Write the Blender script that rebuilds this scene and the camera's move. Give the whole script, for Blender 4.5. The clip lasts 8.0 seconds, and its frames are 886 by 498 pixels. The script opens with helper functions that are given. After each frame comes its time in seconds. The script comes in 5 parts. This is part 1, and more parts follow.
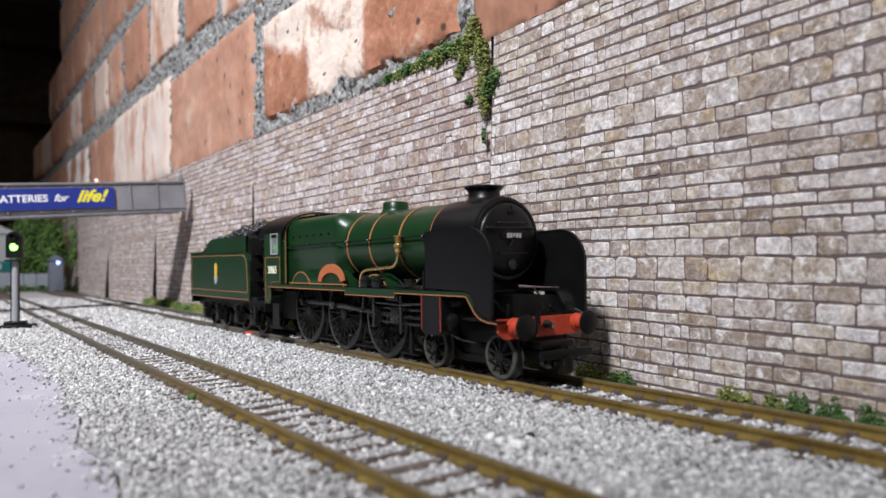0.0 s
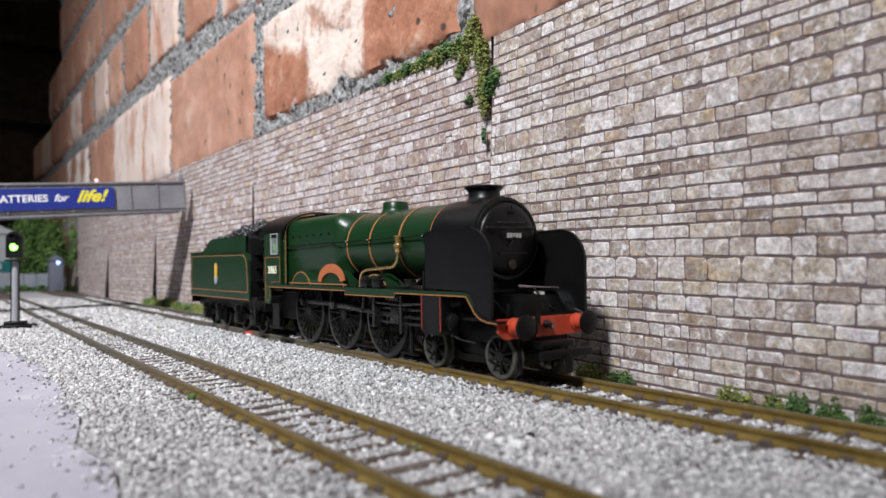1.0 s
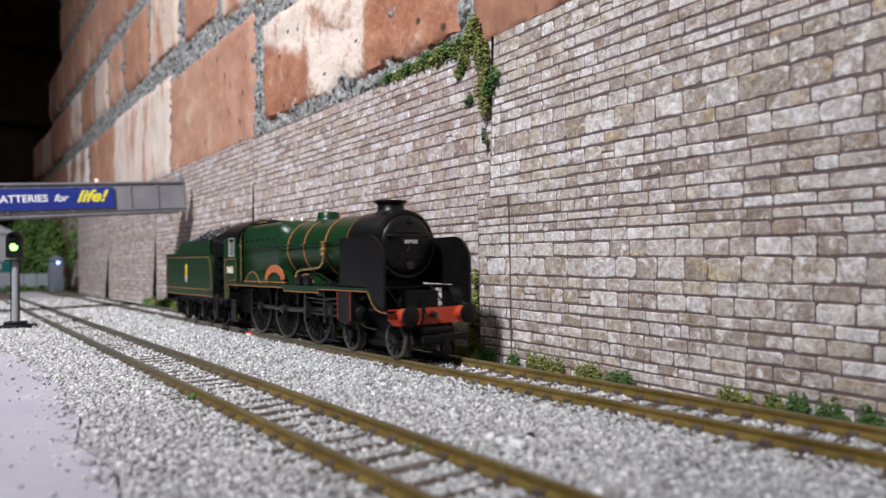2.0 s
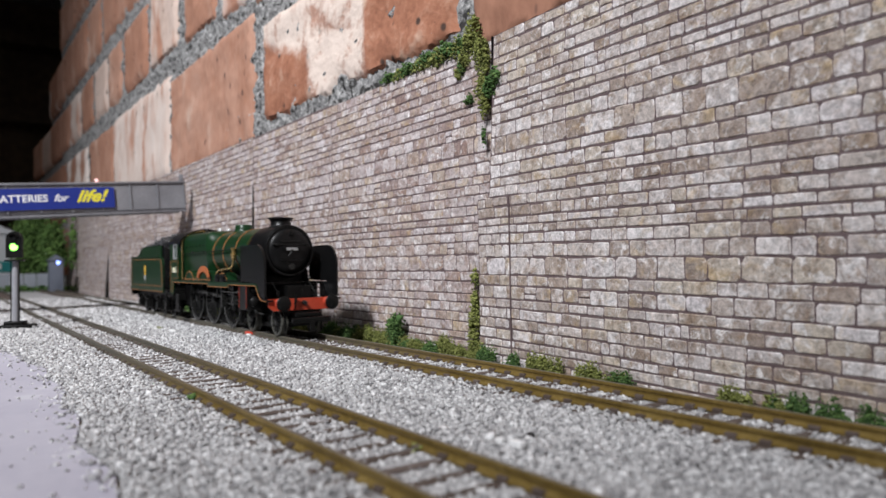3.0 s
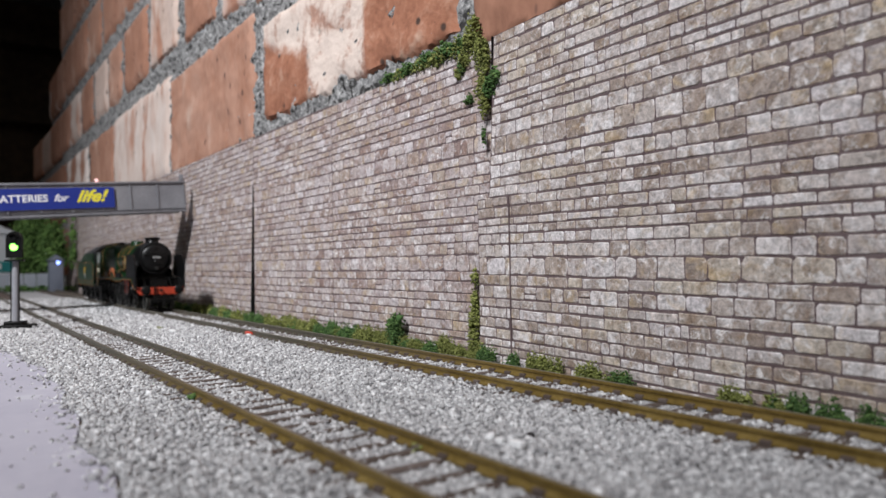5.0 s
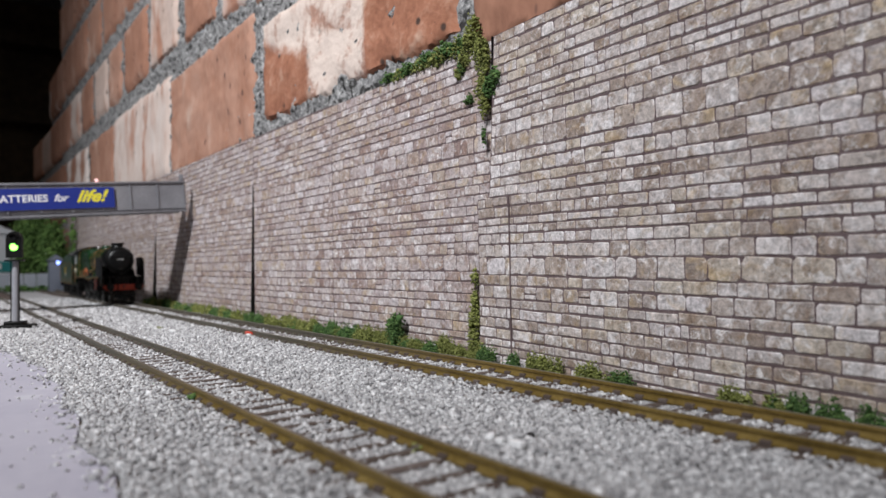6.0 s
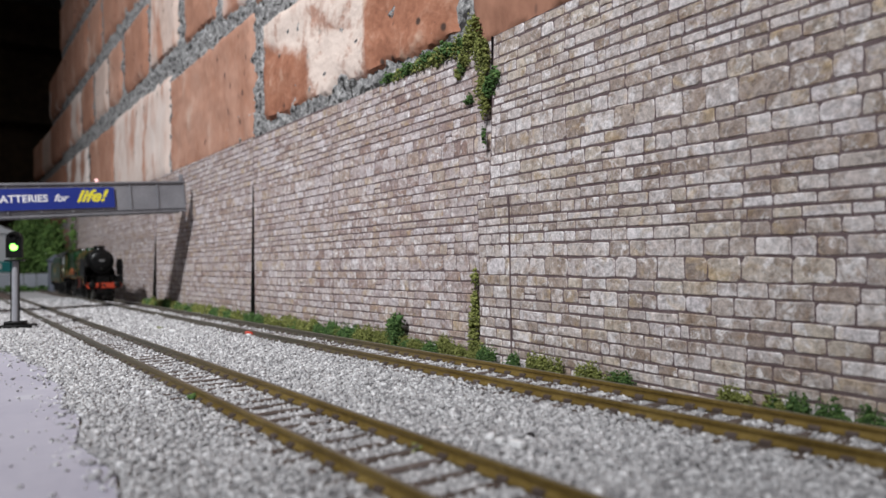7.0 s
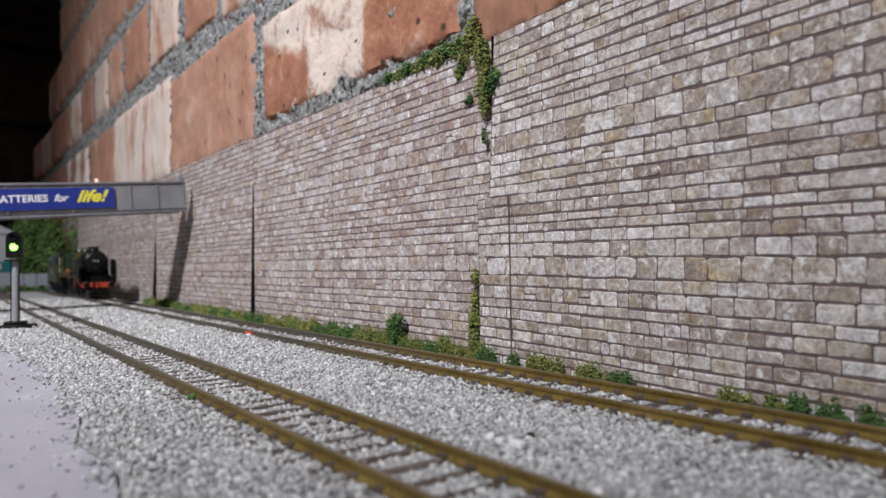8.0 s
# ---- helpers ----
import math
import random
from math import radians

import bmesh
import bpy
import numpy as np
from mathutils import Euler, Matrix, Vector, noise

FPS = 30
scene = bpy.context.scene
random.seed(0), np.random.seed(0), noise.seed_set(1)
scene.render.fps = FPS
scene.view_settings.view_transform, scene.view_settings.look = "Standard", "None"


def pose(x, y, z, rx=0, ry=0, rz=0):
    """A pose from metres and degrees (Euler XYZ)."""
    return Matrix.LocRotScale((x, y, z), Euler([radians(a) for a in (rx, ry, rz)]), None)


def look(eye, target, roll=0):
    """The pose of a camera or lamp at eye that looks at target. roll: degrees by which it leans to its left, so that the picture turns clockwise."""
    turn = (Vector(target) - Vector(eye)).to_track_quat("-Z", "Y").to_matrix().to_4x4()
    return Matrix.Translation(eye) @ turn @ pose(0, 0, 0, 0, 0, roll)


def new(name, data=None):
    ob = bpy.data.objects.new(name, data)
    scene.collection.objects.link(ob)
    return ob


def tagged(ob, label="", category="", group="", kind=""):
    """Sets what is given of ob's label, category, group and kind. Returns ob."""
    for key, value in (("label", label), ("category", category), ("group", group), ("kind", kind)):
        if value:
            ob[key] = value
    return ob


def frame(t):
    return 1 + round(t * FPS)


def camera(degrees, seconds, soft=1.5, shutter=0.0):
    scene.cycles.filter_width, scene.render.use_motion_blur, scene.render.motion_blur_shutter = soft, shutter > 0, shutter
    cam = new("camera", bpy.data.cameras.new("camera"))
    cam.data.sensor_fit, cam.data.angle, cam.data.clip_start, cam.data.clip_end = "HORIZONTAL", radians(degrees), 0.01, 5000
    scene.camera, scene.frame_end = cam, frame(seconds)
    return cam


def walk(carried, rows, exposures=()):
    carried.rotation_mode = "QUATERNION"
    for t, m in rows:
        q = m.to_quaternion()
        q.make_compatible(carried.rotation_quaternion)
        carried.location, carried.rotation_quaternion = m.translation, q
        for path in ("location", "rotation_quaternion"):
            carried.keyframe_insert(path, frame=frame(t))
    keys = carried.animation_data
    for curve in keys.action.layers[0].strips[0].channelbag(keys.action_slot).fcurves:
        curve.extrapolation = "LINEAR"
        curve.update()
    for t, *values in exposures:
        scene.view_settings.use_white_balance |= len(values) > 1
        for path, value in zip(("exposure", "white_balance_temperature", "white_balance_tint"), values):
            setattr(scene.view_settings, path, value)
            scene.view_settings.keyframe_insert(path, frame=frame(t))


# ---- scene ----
cam = camera(64.88, 8.0, 1.5, 0.4)
import itertools

MM = 0.001

# ---- camera ----
cam.data.dof.use_dof = True
cam.data.dof.focus_distance = 0.245
cam.data.dof.aperture_fstop = 19.0
EYE = Vector((0.142332, -0.130592, 0.031414))
AIM = EYE + Vector((-0.811073, 0.584635, 0.019062))
walk(cam, [(0.0, look(EYE, AIM, -0.916)), (8.0, look(EYE, AIM, -0.916))], [(0.0, 0.0), (1.2, 0.0), (2.0, -0.12), (3.0, -0.27), (4.5, -0.37), (6.0, -0.42), (8.0, -0.45)])

# ---- light ----
world = bpy.data.worlds.new("world")
scene.world = world
world.use_nodes = True
world.node_tree.nodes["Background"].inputs["Color"].default_value = (0.9, 0.95, 1.0, 1)
world.node_tree.nodes["Background"].inputs["Strength"].default_value = 0.04


def area_lamp(name, at, target, sx, sy, watts, colour):
    data = bpy.data.lights.new(name, "AREA")
    data.shape, data.size, data.size_y, data.energy, data.color = "RECTANGLE", sx, sy, watts, colour
    ob = new(name, data)
    ob.matrix_basis = look(at, target)
    return ob


spot = new("ceiling_spot_light", bpy.data.lights.new("ceiling_spot_light", "SPOT"))
spot.data.energy, spot.data.color, spot.data.shadow_soft_size = 278.0, (0.945, 0.965, 1.0), 0.10
spot.data.spot_size, spot.data.spot_blend = radians(45), 1.0
spot.matrix_basis = look((0.52, -1.15, 1.3), (-0.39, 0.05, 0.2))
# broad unseen fill lamp, added to lift the shadows and the far end
area_lamp("soft_fill_light", (-0.3, -0.8, 1.36), (-0.3, -0.8, 0.0), 3.0, 1.1, 7.5, (0.955, 0.965, 1.0))


# ---- materials ----
def nodes_of(m):
    m.use_nodes = True
    return m.node_tree.nodes, m.node_tree.links


def own_stretch(n, l, vector):
    """Shifts the pattern by a chance number of each piece, so that no two pieces look alike; gives the number too."""
    oi, geo = n.new("ShaderNodeObjectInfo"), n.new("ShaderNodeNewGeometry")
    add, fr, shift = n.new("ShaderNodeMath"), n.new("ShaderNodeMath"), n.new("ShaderNodeVectorMath")
    fr.operation, shift.operation = "FRACT", "MULTIPLY_ADD"
    l.new(oi.outputs["Random"], add.inputs[0])
    l.new(geo.outputs["Random Per Island"], add.inputs[1])
    l.new(add.outputs[0], fr.inputs[0])
    l.new(fr.outputs[0], shift.inputs[0])
    shift.inputs[1].default_value = (1700, 900, 1300)
    l.new(vector, shift.inputs[2])
    return shift.outputs[0], fr.outputs[0]


def make(name, stops, rough=0.7, metal=0.0, scale=0.4, fine=4.0, bump=0.05, per_piece=0.0, spots=None, spec=0.4, rough_var=0.12, coat=0.0, stretch=(1, 1, 1), pits=None):
    """Stops: colours from dark to light, mixed by noise of two sizes (scale, fine: features per millimetre) and by piece."""
    m = bpy.data.materials.new(name)
    n, l = nodes_of(m)
    bsdf = n["Principled BSDF"]
    tc = n.new("ShaderNodeTexCoord")
    mp = n.new("ShaderNodeMapping")
    mp.inputs["Scale"].default_value = [1000 * k for k in stretch]
    l.new(tc.outputs["Object"], mp.inputs["Vector"])
    where = mp.outputs["Vector"]
    if per_piece:
        where, chance = own_stretch(n, l, where)
    big, small = n.new("ShaderNodeTexNoise"), n.new("ShaderNodeTexNoise")
    for node, s, d in ((big, scale, 4), (small, fine, 6)):
        node.inputs["Scale"].default_value, node.inputs["Detail"].default_value = s, d
        l.new(where, node.inputs["Vector"])
    mixn = n.new("ShaderNodeMath")
    mixn.operation = "MULTIPLY_ADD"
    l.new(small.outputs["Fac"], mixn.inputs[0])
    mixn.inputs[1].default_value = 0.4
    half = n.new("ShaderNodeMath")
    half.operation = "MULTIPLY"
    half.inputs[1].default_value = 0.6
    l.new(big.outputs["Fac"], half.inputs[0])
    l.new(half.outputs[0], mixn.inputs[2])
    fac = mixn.outputs[0]
    if per_piece:
        spread, shift = n.new("ShaderNodeMath"), n.new("ShaderNodeMath")
        spread.operation, shift.operation = "MULTIPLY_ADD", "SUBTRACT"
        l.new(chance, shift.inputs[0])
        shift.inputs[1].default_value = 0.5
        l.new(shift.outputs[0], spread.inputs[0])
        spread.inputs[1].default_value = per_piece
        l.new(fac, spread.inputs[2])
        fac = spread.outputs[0]
    ramp = n.new("ShaderNodeValToRGB")
    e = ramp.color_ramp.elements
    while len(e) < len(stops):
        e.new(0.5)
    for i, c in enumerate(stops):
        e[i].position = 0.3 + 0.4 * i / max(1, len(stops) - 1) if not per_piece else 0.15 + 0.7 * i / max(1, len(stops) - 1)
        e[i].color = (*c, 1)
    l.new(fac, ramp.inputs["Fac"])
    out = ramp.outputs["Color"]
    if spots:
        sp = n.new("ShaderNodeTexNoise")
        sp.inputs["Scale"].default_value, sp.inputs["Detail"].default_value = spots[0], 5
        l.new(where, sp.inputs["Vector"])
        r2 = n.new("ShaderNodeValToRGB")
        r2.color_ramp.elements[0].position, r2.color_ramp.elements[1].position = spots[1], spots[1] + spots[3]
        l.new(sp.outputs["Fac"], r2.inputs["Fac"])
        mx = n.new("ShaderNodeMix")
        mx.data_type = "RGBA"
        l.new(r2.outputs["Color"], mx.inputs["Factor"])
        l.new(out, mx.inputs["A"])
        mx.inputs["B"].default_value = (*spots[2], 1)
        out = mx.outputs["Result"]
    if pits:
        vo, pr, pm = n.new("ShaderNodeTexVoronoi"), n.new("ShaderNodeMapRange"), n.new("ShaderNodeMix")
        vo.inputs["Scale"].default_value, vo.inputs["Randomness"].default_value = pits[0] / 1000, 1.0
        l.new(where, vo.inputs["Vector"])
        pr.inputs["From Min"].default_value, pr.inputs["From Max"].default_value = pits[1], pits[1] + 0.08
        l.new(vo.outputs["Distance"], pr.inputs["Value"])
        pm.data_type = "RGBA"
        l.new(pr.outputs[0], pm.inputs["Factor"])
        pm.inputs["A"].default_value = (*pits[2], 1)
        l.new(out, pm.inputs["B"])
        out = pm.outputs["Result"]
    l.new(out, bsdf.inputs["Base Color"])
    rr = n.new("ShaderNodeMath")
    rr.operation = "MULTIPLY_ADD"
    l.new(small.outputs["Fac"], rr.inputs[0])
    rr.inputs[1].default_value, rr.inputs[2].default_value = rough_var * 2, rough - rough_var
    l.new(rr.outputs[0], bsdf.inputs["Roughness"])
    bsdf.inputs["Metallic"].default_value = metal
    bsdf.inputs["Specular IOR Level"].default_value = spec
    bsdf.inputs["Coat Weight"].default_value = coat
    if bump:
        b = n.new("ShaderNodeBump")
        b.inputs["Distance"].default_value, b.inputs["Strength"].default_value = bump * MM, 0.8
        l.new(fac if not per_piece else mixn.outputs[0], b.inputs["Height"])
        l.new(b.outputs["Normal"], bsdf.inputs["Normal"])
    return m


def stone_material(name, tints, stain, gain=1.0):
    """Printed rubble stone: a tint for each stone, brown weather stains, pale scoured patches and a coarse grain."""
    m = bpy.data.materials.new(name)
    n, l = nodes_of(m)
    bsdf = n["Principled BSDF"]
    tc, mp = n.new("ShaderNodeTexCoord"), n.new("ShaderNodeMapping")
    mp.inputs["Scale"].default_value = (1000, 1000, 1000)
    l.new(tc.outputs["Object"], mp.inputs["Vector"])
    where, chance = own_stretch(n, l, mp.outputs["Vector"])
    tint = n.new("ShaderNodeValToRGB")
    e = tint.color_ramp.elements
    while len(e) < len(tints):
        e.new(0.5)
    for i, c in enumerate(tints):
        e[i].position, e[i].color = i / (len(tints) - 1), (*[gain * k for k in c], 1)
    l.new(chance, tint.inputs["Fac"])

    def field(scale, detail, rough, lo, hi, to_lo, to_hi, warp=0.6):
        t, r = n.new("ShaderNodeTexNoise"), n.new("ShaderNodeMapRange")
        t.inputs["Scale"].default_value, t.inputs["Detail"].default_value = scale, detail
        t.inputs["Roughness"].default_value, t.inputs["Distortion"].default_value = rough, warp
        l.new(where, t.inputs["Vector"])
        for k, v in (("From Min", lo), ("From Max", hi), ("To Min", to_lo), ("To Max", to_hi)):
            r.inputs[k].default_value = v
        l.new(t.outputs["Fac"], r.inputs["Value"])
        return r.outputs[0]

    def over(colour, factor, top):
        x = n.new("ShaderNodeMix")
        x.data_type = "RGBA"
        l.new(factor, x.inputs["Factor"])
        l.new(colour, x.inputs["A"])
        x.inputs["B"].default_value = (*top, 1)
        return x.outputs["Result"]

    colour = over(tint.outputs["Color"], field(0.17, 10, 0.72, 0.49, 0.63, 0.0, 0.85), stain)
    colour = over(colour, field(0.24, 10, 0.76, 0.52, 0.60, 0.0, 0.85), (.72, .69, .69))
    colour = over(colour, field(0.10, 5, 0.6, 0.56, 0.70, 0.0, 0.6), (.46, .33, .17))
    grain = field(0.6, 12, 0.78, 0.34, 0.66, 0.42, 1.5, 0.5)
    scale = n.new("ShaderNodeVectorMath")
    scale.operation = "SCALE"
    l.new(colour, scale.inputs[0])
    l.new(grain, scale.inputs["Scale"])
    l.new(scale.outputs[0], bsdf.inputs["Base Color"])
    bsdf.inputs["Roughness"].default_value = 0.55
    bsdf.inputs["Specular IOR Level"].default_value = 0.35
    b = n.new("ShaderNodeBump")
    b.inputs["Distance"].default_value, b.inputs["Strength"].default_value = 0.12 * MM, 0.7
    l.new(grain, b.inputs["Height"])
    l.new(b.outputs["Normal"], bsdf.inputs["Normal"])
    return m


def limed_brick():
    """A red brick whose one end is washed with lime, but for a bare lower corner."""
    m = make("part_limed_brick", [(.20, .075, .042), (.34, .145, .085), (.46, .25, .17)], 0.9, scale=0.05, fine=0.3, bump=2.2, spots=(0.05, 0.6, (.52, .36, .27), 0.14), pits=(75, 0.09, (.07, .04, .03)))
    n, l = nodes_of(m)
    bsdf = n["Principled BSDF"]
    tc, sep = n.new("ShaderNodeTexCoord"), n.new("ShaderNodeSeparateXYZ")
    l.new(tc.outputs["Object"], sep.inputs[0])

    def calc(op, p, q, r=None):
        x = n.new("ShaderNodeMath")
        x.operation = op
        for i, v in enumerate((p, q, r)):
            if v is None:
                continue
            if isinstance(v, (int, float)):
                x.inputs[i].default_value = v
            else:
                l.new(v, x.inputs[i])
        return x.outputs[0]

    def wobble(scale, detail):
        t = n.new("ShaderNodeTexNoise")
        t.inputs["Scale"].default_value, t.inputs["Detail"].default_value, t.inputs["Roughness"].default_value = scale, detail, 0.65
        l.new(tc.outputs["Object"], t.inputs["Vector"])
        return t.outputs["Fac"]

    def step(value, lo, hi):
        r = n.new("ShaderNodeMapRange")
        r.inputs["From Min"].default_value, r.inputs["From Max"].default_value = lo, hi
        l.new(value, r.inputs["Value"])
        return r.outputs[0]

    rough = wobble(90, 8)
    u = calc("MULTIPLY_ADD", rough, 0.008, sep.outputs["X"])
    v = calc("MULTIPLY_ADD", wobble(45, 7), 0.022, calc("MULTIPLY_ADD", sep.outputs["X"], 0.28, sep.outputs["Z"]))
    left_end = calc("SUBTRACT", 1.0, step(u, 0.033, 0.037))
    bare = calc("MULTIPLY", calc("SUBTRACT", 1.0, step(u, -0.036, -0.028)), calc("SUBTRACT", 1.0, step(v, -0.006, 0.003)))
    worn = step(wobble(38, 9), 0.40, 0.50)
    lime = calc("MULTIPLY", calc("MULTIPLY", left_end, calc("SUBTRACT", 1.0, bare)), calc("MULTIPLY_ADD", worn, 0.75, 0.22))
    mx = n.new("ShaderNodeMix")
    mx.data_type = "RGBA"
    old = bsdf.inputs["Base Color"].links[0].from_socket
    l.new(calc("MULTIPLY", lime, step(rough, 0.28, 0.42)), mx.inputs["Factor"])
    l.new(old, mx.inputs["A"])
    mx.inputs["B"].default_value = (.68, .57, .50, 1)
    l.new(mx.outputs["Result"], bsdf.inputs["Base Color"])
    return m


def glow(name, colour, strength):
    m = bpy.data.materials.new(name)
    n, l = nodes_of(m)
    b = n["Principled BSDF"]
    b.inputs["Base Color"].default_value = (*colour, 1)
    b.inputs["Emission Color"].default_value = (*colour, 1)
    b.inputs["Emission Strength"].default_value = strength
    return m


STONE = stone_material("printed_grey_stone", [(.25, .195, .165), (.45, .40, .38), (.56, .52, .53), (.30, .24, .205), (.50, .445, .42), (.62, .58, .58), (.34, .275, .24), (.47, .41, .35), (.41, .36, .345), (.60, .555, .545)], (.24, .165, .115), 1.08)
STONE_PINK = stone_material("printed_pink_stone", [(.27, .19, .17), (.45, .38, .375), (.55, .495, .505), (.34, .25, .225), (.50, .425, .395), (.60, .545, .555), (.33, .25, .225), (.48, .39, .325), (.42, .35, .34), (.56, .495, .49)], (.25, .16, .125), 0.93)
MORTAR = make("printed_mortar", [(.085, .058, .06), (.125, .088, .09), (.19, .145, .145)], 0.65, scale=0.08, fine=1.5, bump=0.03)
BRICK_L = limed_brick()
BRICK = make("old_red_brick", [(.20, .085, .05), (.35, .175, .115), (.50, .31, .235)], 0.9, scale=0.035, fine=0.25, bump=2.0, per_piece=0.2, spots=(0.012, 0.50, (.70, .61, .56), 0.07), stretch=(1, 1, .8), pits=(75, 0.07, (.09, .055, .04)))
BRICK_B = make("bare_red_brick", [(.19, .08, .048), (.35, .172, .112), (.49, .295, .22)], 0.9, scale=0.03, fine=0.25, bump=2.0, per_piece=0.3, spots=(0.03, 0.62, (.56, .42, .34), 0.16), stretch=(1, 1, .5), pits=(80, 0.07, (.10, .05, .04)))
BRICK_W = make("limewashed_brick", [(.42, .29, .23), (.57, .45, .39), (.68, .60, .55)], 0.9, scale=0.07, fine=0.4, bump=1.2, per_piece=0.35, spots=(0.03, 0.53, (.42, .21, .14), 0.12), stretch=(1, 1, .3), pits=(100, 0.07, (.1, .07, .05)))
LIME = make("grey_lime_mortar", [(.03, .03, .031), (.13, .13, .13), (.34, .335, .33), (.70, .69, .67)], 0.95, scale=0.4, fine=1.6, bump=1.2, spots=(0.22, 0.56, (.035, .033, .032), 0.06))
BALLAST = make("granite_chips", [(.18, .175, .18), (.33, .324, .33), (.44, .433, .438), (.53, .522, .526), (.78, .775, .78)], 0.6, scale=0.5, fine=3.0, bump=0.03, per_piece=0.65, spec=0.5)
BED = make("ballast_bed", [(.24, .235, .24), (.36, .355, .36), (.48, .475, .48)], 0.85, scale=0.6, fine=1.4, bump=0.8)
PAPER = make("lavender_grey_card", [(.37, .355, .425), (.42, .405, .47), (.46, .445, .505)], 0.75, scale=0.03, fine=0.35, bump=0.08, spots=(0.06, 0.64, (.5, .49, .54), 0.08))
RAIL = make("tarnished_brass_rail_painted_sheen", [(.105, .068, .018), (.18, .12, .032), (.27, .19, .062)], 0.42, 0.3, scale=0.06, fine=0.9, bump=0.03)
# the golden reflection is painted in: brassy near the camera, dull grey far off
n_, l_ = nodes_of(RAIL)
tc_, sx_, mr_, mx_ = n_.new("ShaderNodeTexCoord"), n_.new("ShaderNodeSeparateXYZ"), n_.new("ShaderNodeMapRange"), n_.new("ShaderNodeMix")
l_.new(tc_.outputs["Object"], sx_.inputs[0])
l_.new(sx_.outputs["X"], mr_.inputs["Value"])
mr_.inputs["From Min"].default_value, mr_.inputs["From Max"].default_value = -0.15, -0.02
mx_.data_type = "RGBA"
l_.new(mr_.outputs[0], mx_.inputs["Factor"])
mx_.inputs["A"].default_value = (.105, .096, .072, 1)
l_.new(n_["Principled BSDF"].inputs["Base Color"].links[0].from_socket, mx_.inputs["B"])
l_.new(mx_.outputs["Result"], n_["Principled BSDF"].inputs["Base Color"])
RAILTOP = make("worn_rail_head", [(.14, .125, .095), (.21, .19, .15), (.30, .28, .23)], 0.38, 0.6, scale=0.08, fine=1.5, bump=0.01)
SLEEPER = make("brown_plastic_sleeper", [(.05, .035, .028), (.085, .062, .052), (.15, .12, .11)], 0.7, scale=0.3, fine=2.0, bump=0.05, per_piece=0.3)
GREEN = make("loco_green_paint", [(.0045, .021, .007), (.006, .026, .0085), (.0078, .032, .0105)], 0.33, scale=0.05, fine=1.5, bump=0.006, spec=0.28, rough_var=0.06)
BLACK = make("satin_black_paint", [(.003, .003, .0033), (.0042, .0042, .0045), (.007, .007, .007)], 0.36, scale=0.1, fine=2.0, bump=0.01, spec=0.27, rough_var=0.08)
SOOT = make("matt_black_parts", [(.003, .003, .003), (.0045, .0043, .0042), (.009, .0085, .008)], 0.4, scale=0.2, fine=2.0, bump=0.03, spec=0.18)
WHEEL = make("dark_wheel_casting", [(.005, .005, .005), (.008, .008, .0078), (.018, .017, .016)], 0.34, 0.0, scale=0.2, fine=1.5, bump=0.02, spec=0.22)
RIM = make("dark_bright_edged_rim", [(.012, .012, .0115), (.02, .02, .019), (.04, .04, .037)], 0.3, 0.3, scale=0.2, fine=1.5, bump=0.01)
TYRE = make("grimy_steel_tyre", [(.05, .05, .043), (.085, .085, .074), (.13, .13, .115)], 0.42, 0.4, scale=0.2, fine=2.0, bump=0.01)
STEEL = make("dull_steel_rod", [(.012, .012, .012), (.024, .024, .023), (.06, .06, .056)], 0.28, 0.5, scale=0.3, fine=2.0, bump=0.01)
RED = make("red_buffer_beam", [(.33, .035, .016), (.41, .05, .022), (.49, .068, .03)], 0.5, scale=0.2, fine=2.0, bump=0.01)
ORANGE = make("orange_lining", [(.28, .115, .04), (.36, .155, .055)], 0.5, scale=0.3, fine=2.0, bump=0.0)
NAMEPLATE = make("orange_name_plate", [(.33, .095, .035), (.42, .125, .045)], 0.45, scale=0.3, fine=2.0, bump=0.01)
BRASS = make("polished_brass", [(.60, .40, .16), (.80, .58, .26)], 0.25, 0.9, scale=0.4, fine=2.0, bump=0.005)
CREST = make("crest_gold", [(.55, .30, .03), (.66, .40, .05)], 0.5, scale=0.5, fine=2.0, bump=0.0)
CREAM = make("cream_lettering", [(.72, .68, .5), (.8, .76, .6)], 0.6, scale=0.5, fine=2.0, bump=0.0)
YELLOW = make("yellow_paint", [(.70, .62, .04), (.78, .70, .06)], 0.5, scale=0.5, fine=2.0, bump=0.0)
WHITE = make("white_paint", [(.74, .74, .74), (.82, .82, .82)], 0.5, scale=0.3, fine=2.0, bump=0.0)
SILVER = make("silver_grey_paint", [(.4, .4, .4), (.5, .5, .5)], 0.4, 0.4, scale=0.3, fine=2.0, bump=0.0)
COAL = make("coal", [(.008, .008, .009), (.02, .02, .022), (.05, .05, .055)], 0.4, scale=0.8, fine=3.0, bump=0.05, per_piece=0.4, spec=0.7)
BLUE = make("blue_banner", [(.012, .025, .19), (.016, .035, .24)], 0.45, scale=0.05, fine=1.0, bump=0.0)
GIRDER = make("grey_girder_paint", [(.15, .15, .165), (.19, .19, .205), (.24, .24, .255)], 0.55, scale=0.06, fine=0.8, bump=0.02)
POST = make("grey_plastic_post", [(.22, .22, .24), (.29, .29, .31)], 0.4, scale=0.1, fine=1.0, bump=0.0)
GREENLIGHT = glow("green_signal_light", (.22, 1.0, .10), 7.0)
BLUELIGHT = glow("blue_lamp_light", (.25, .35, 1.0), 5.0)
PINK = glow("pink_marker_light", (1.0, .6, .58), 0.7)
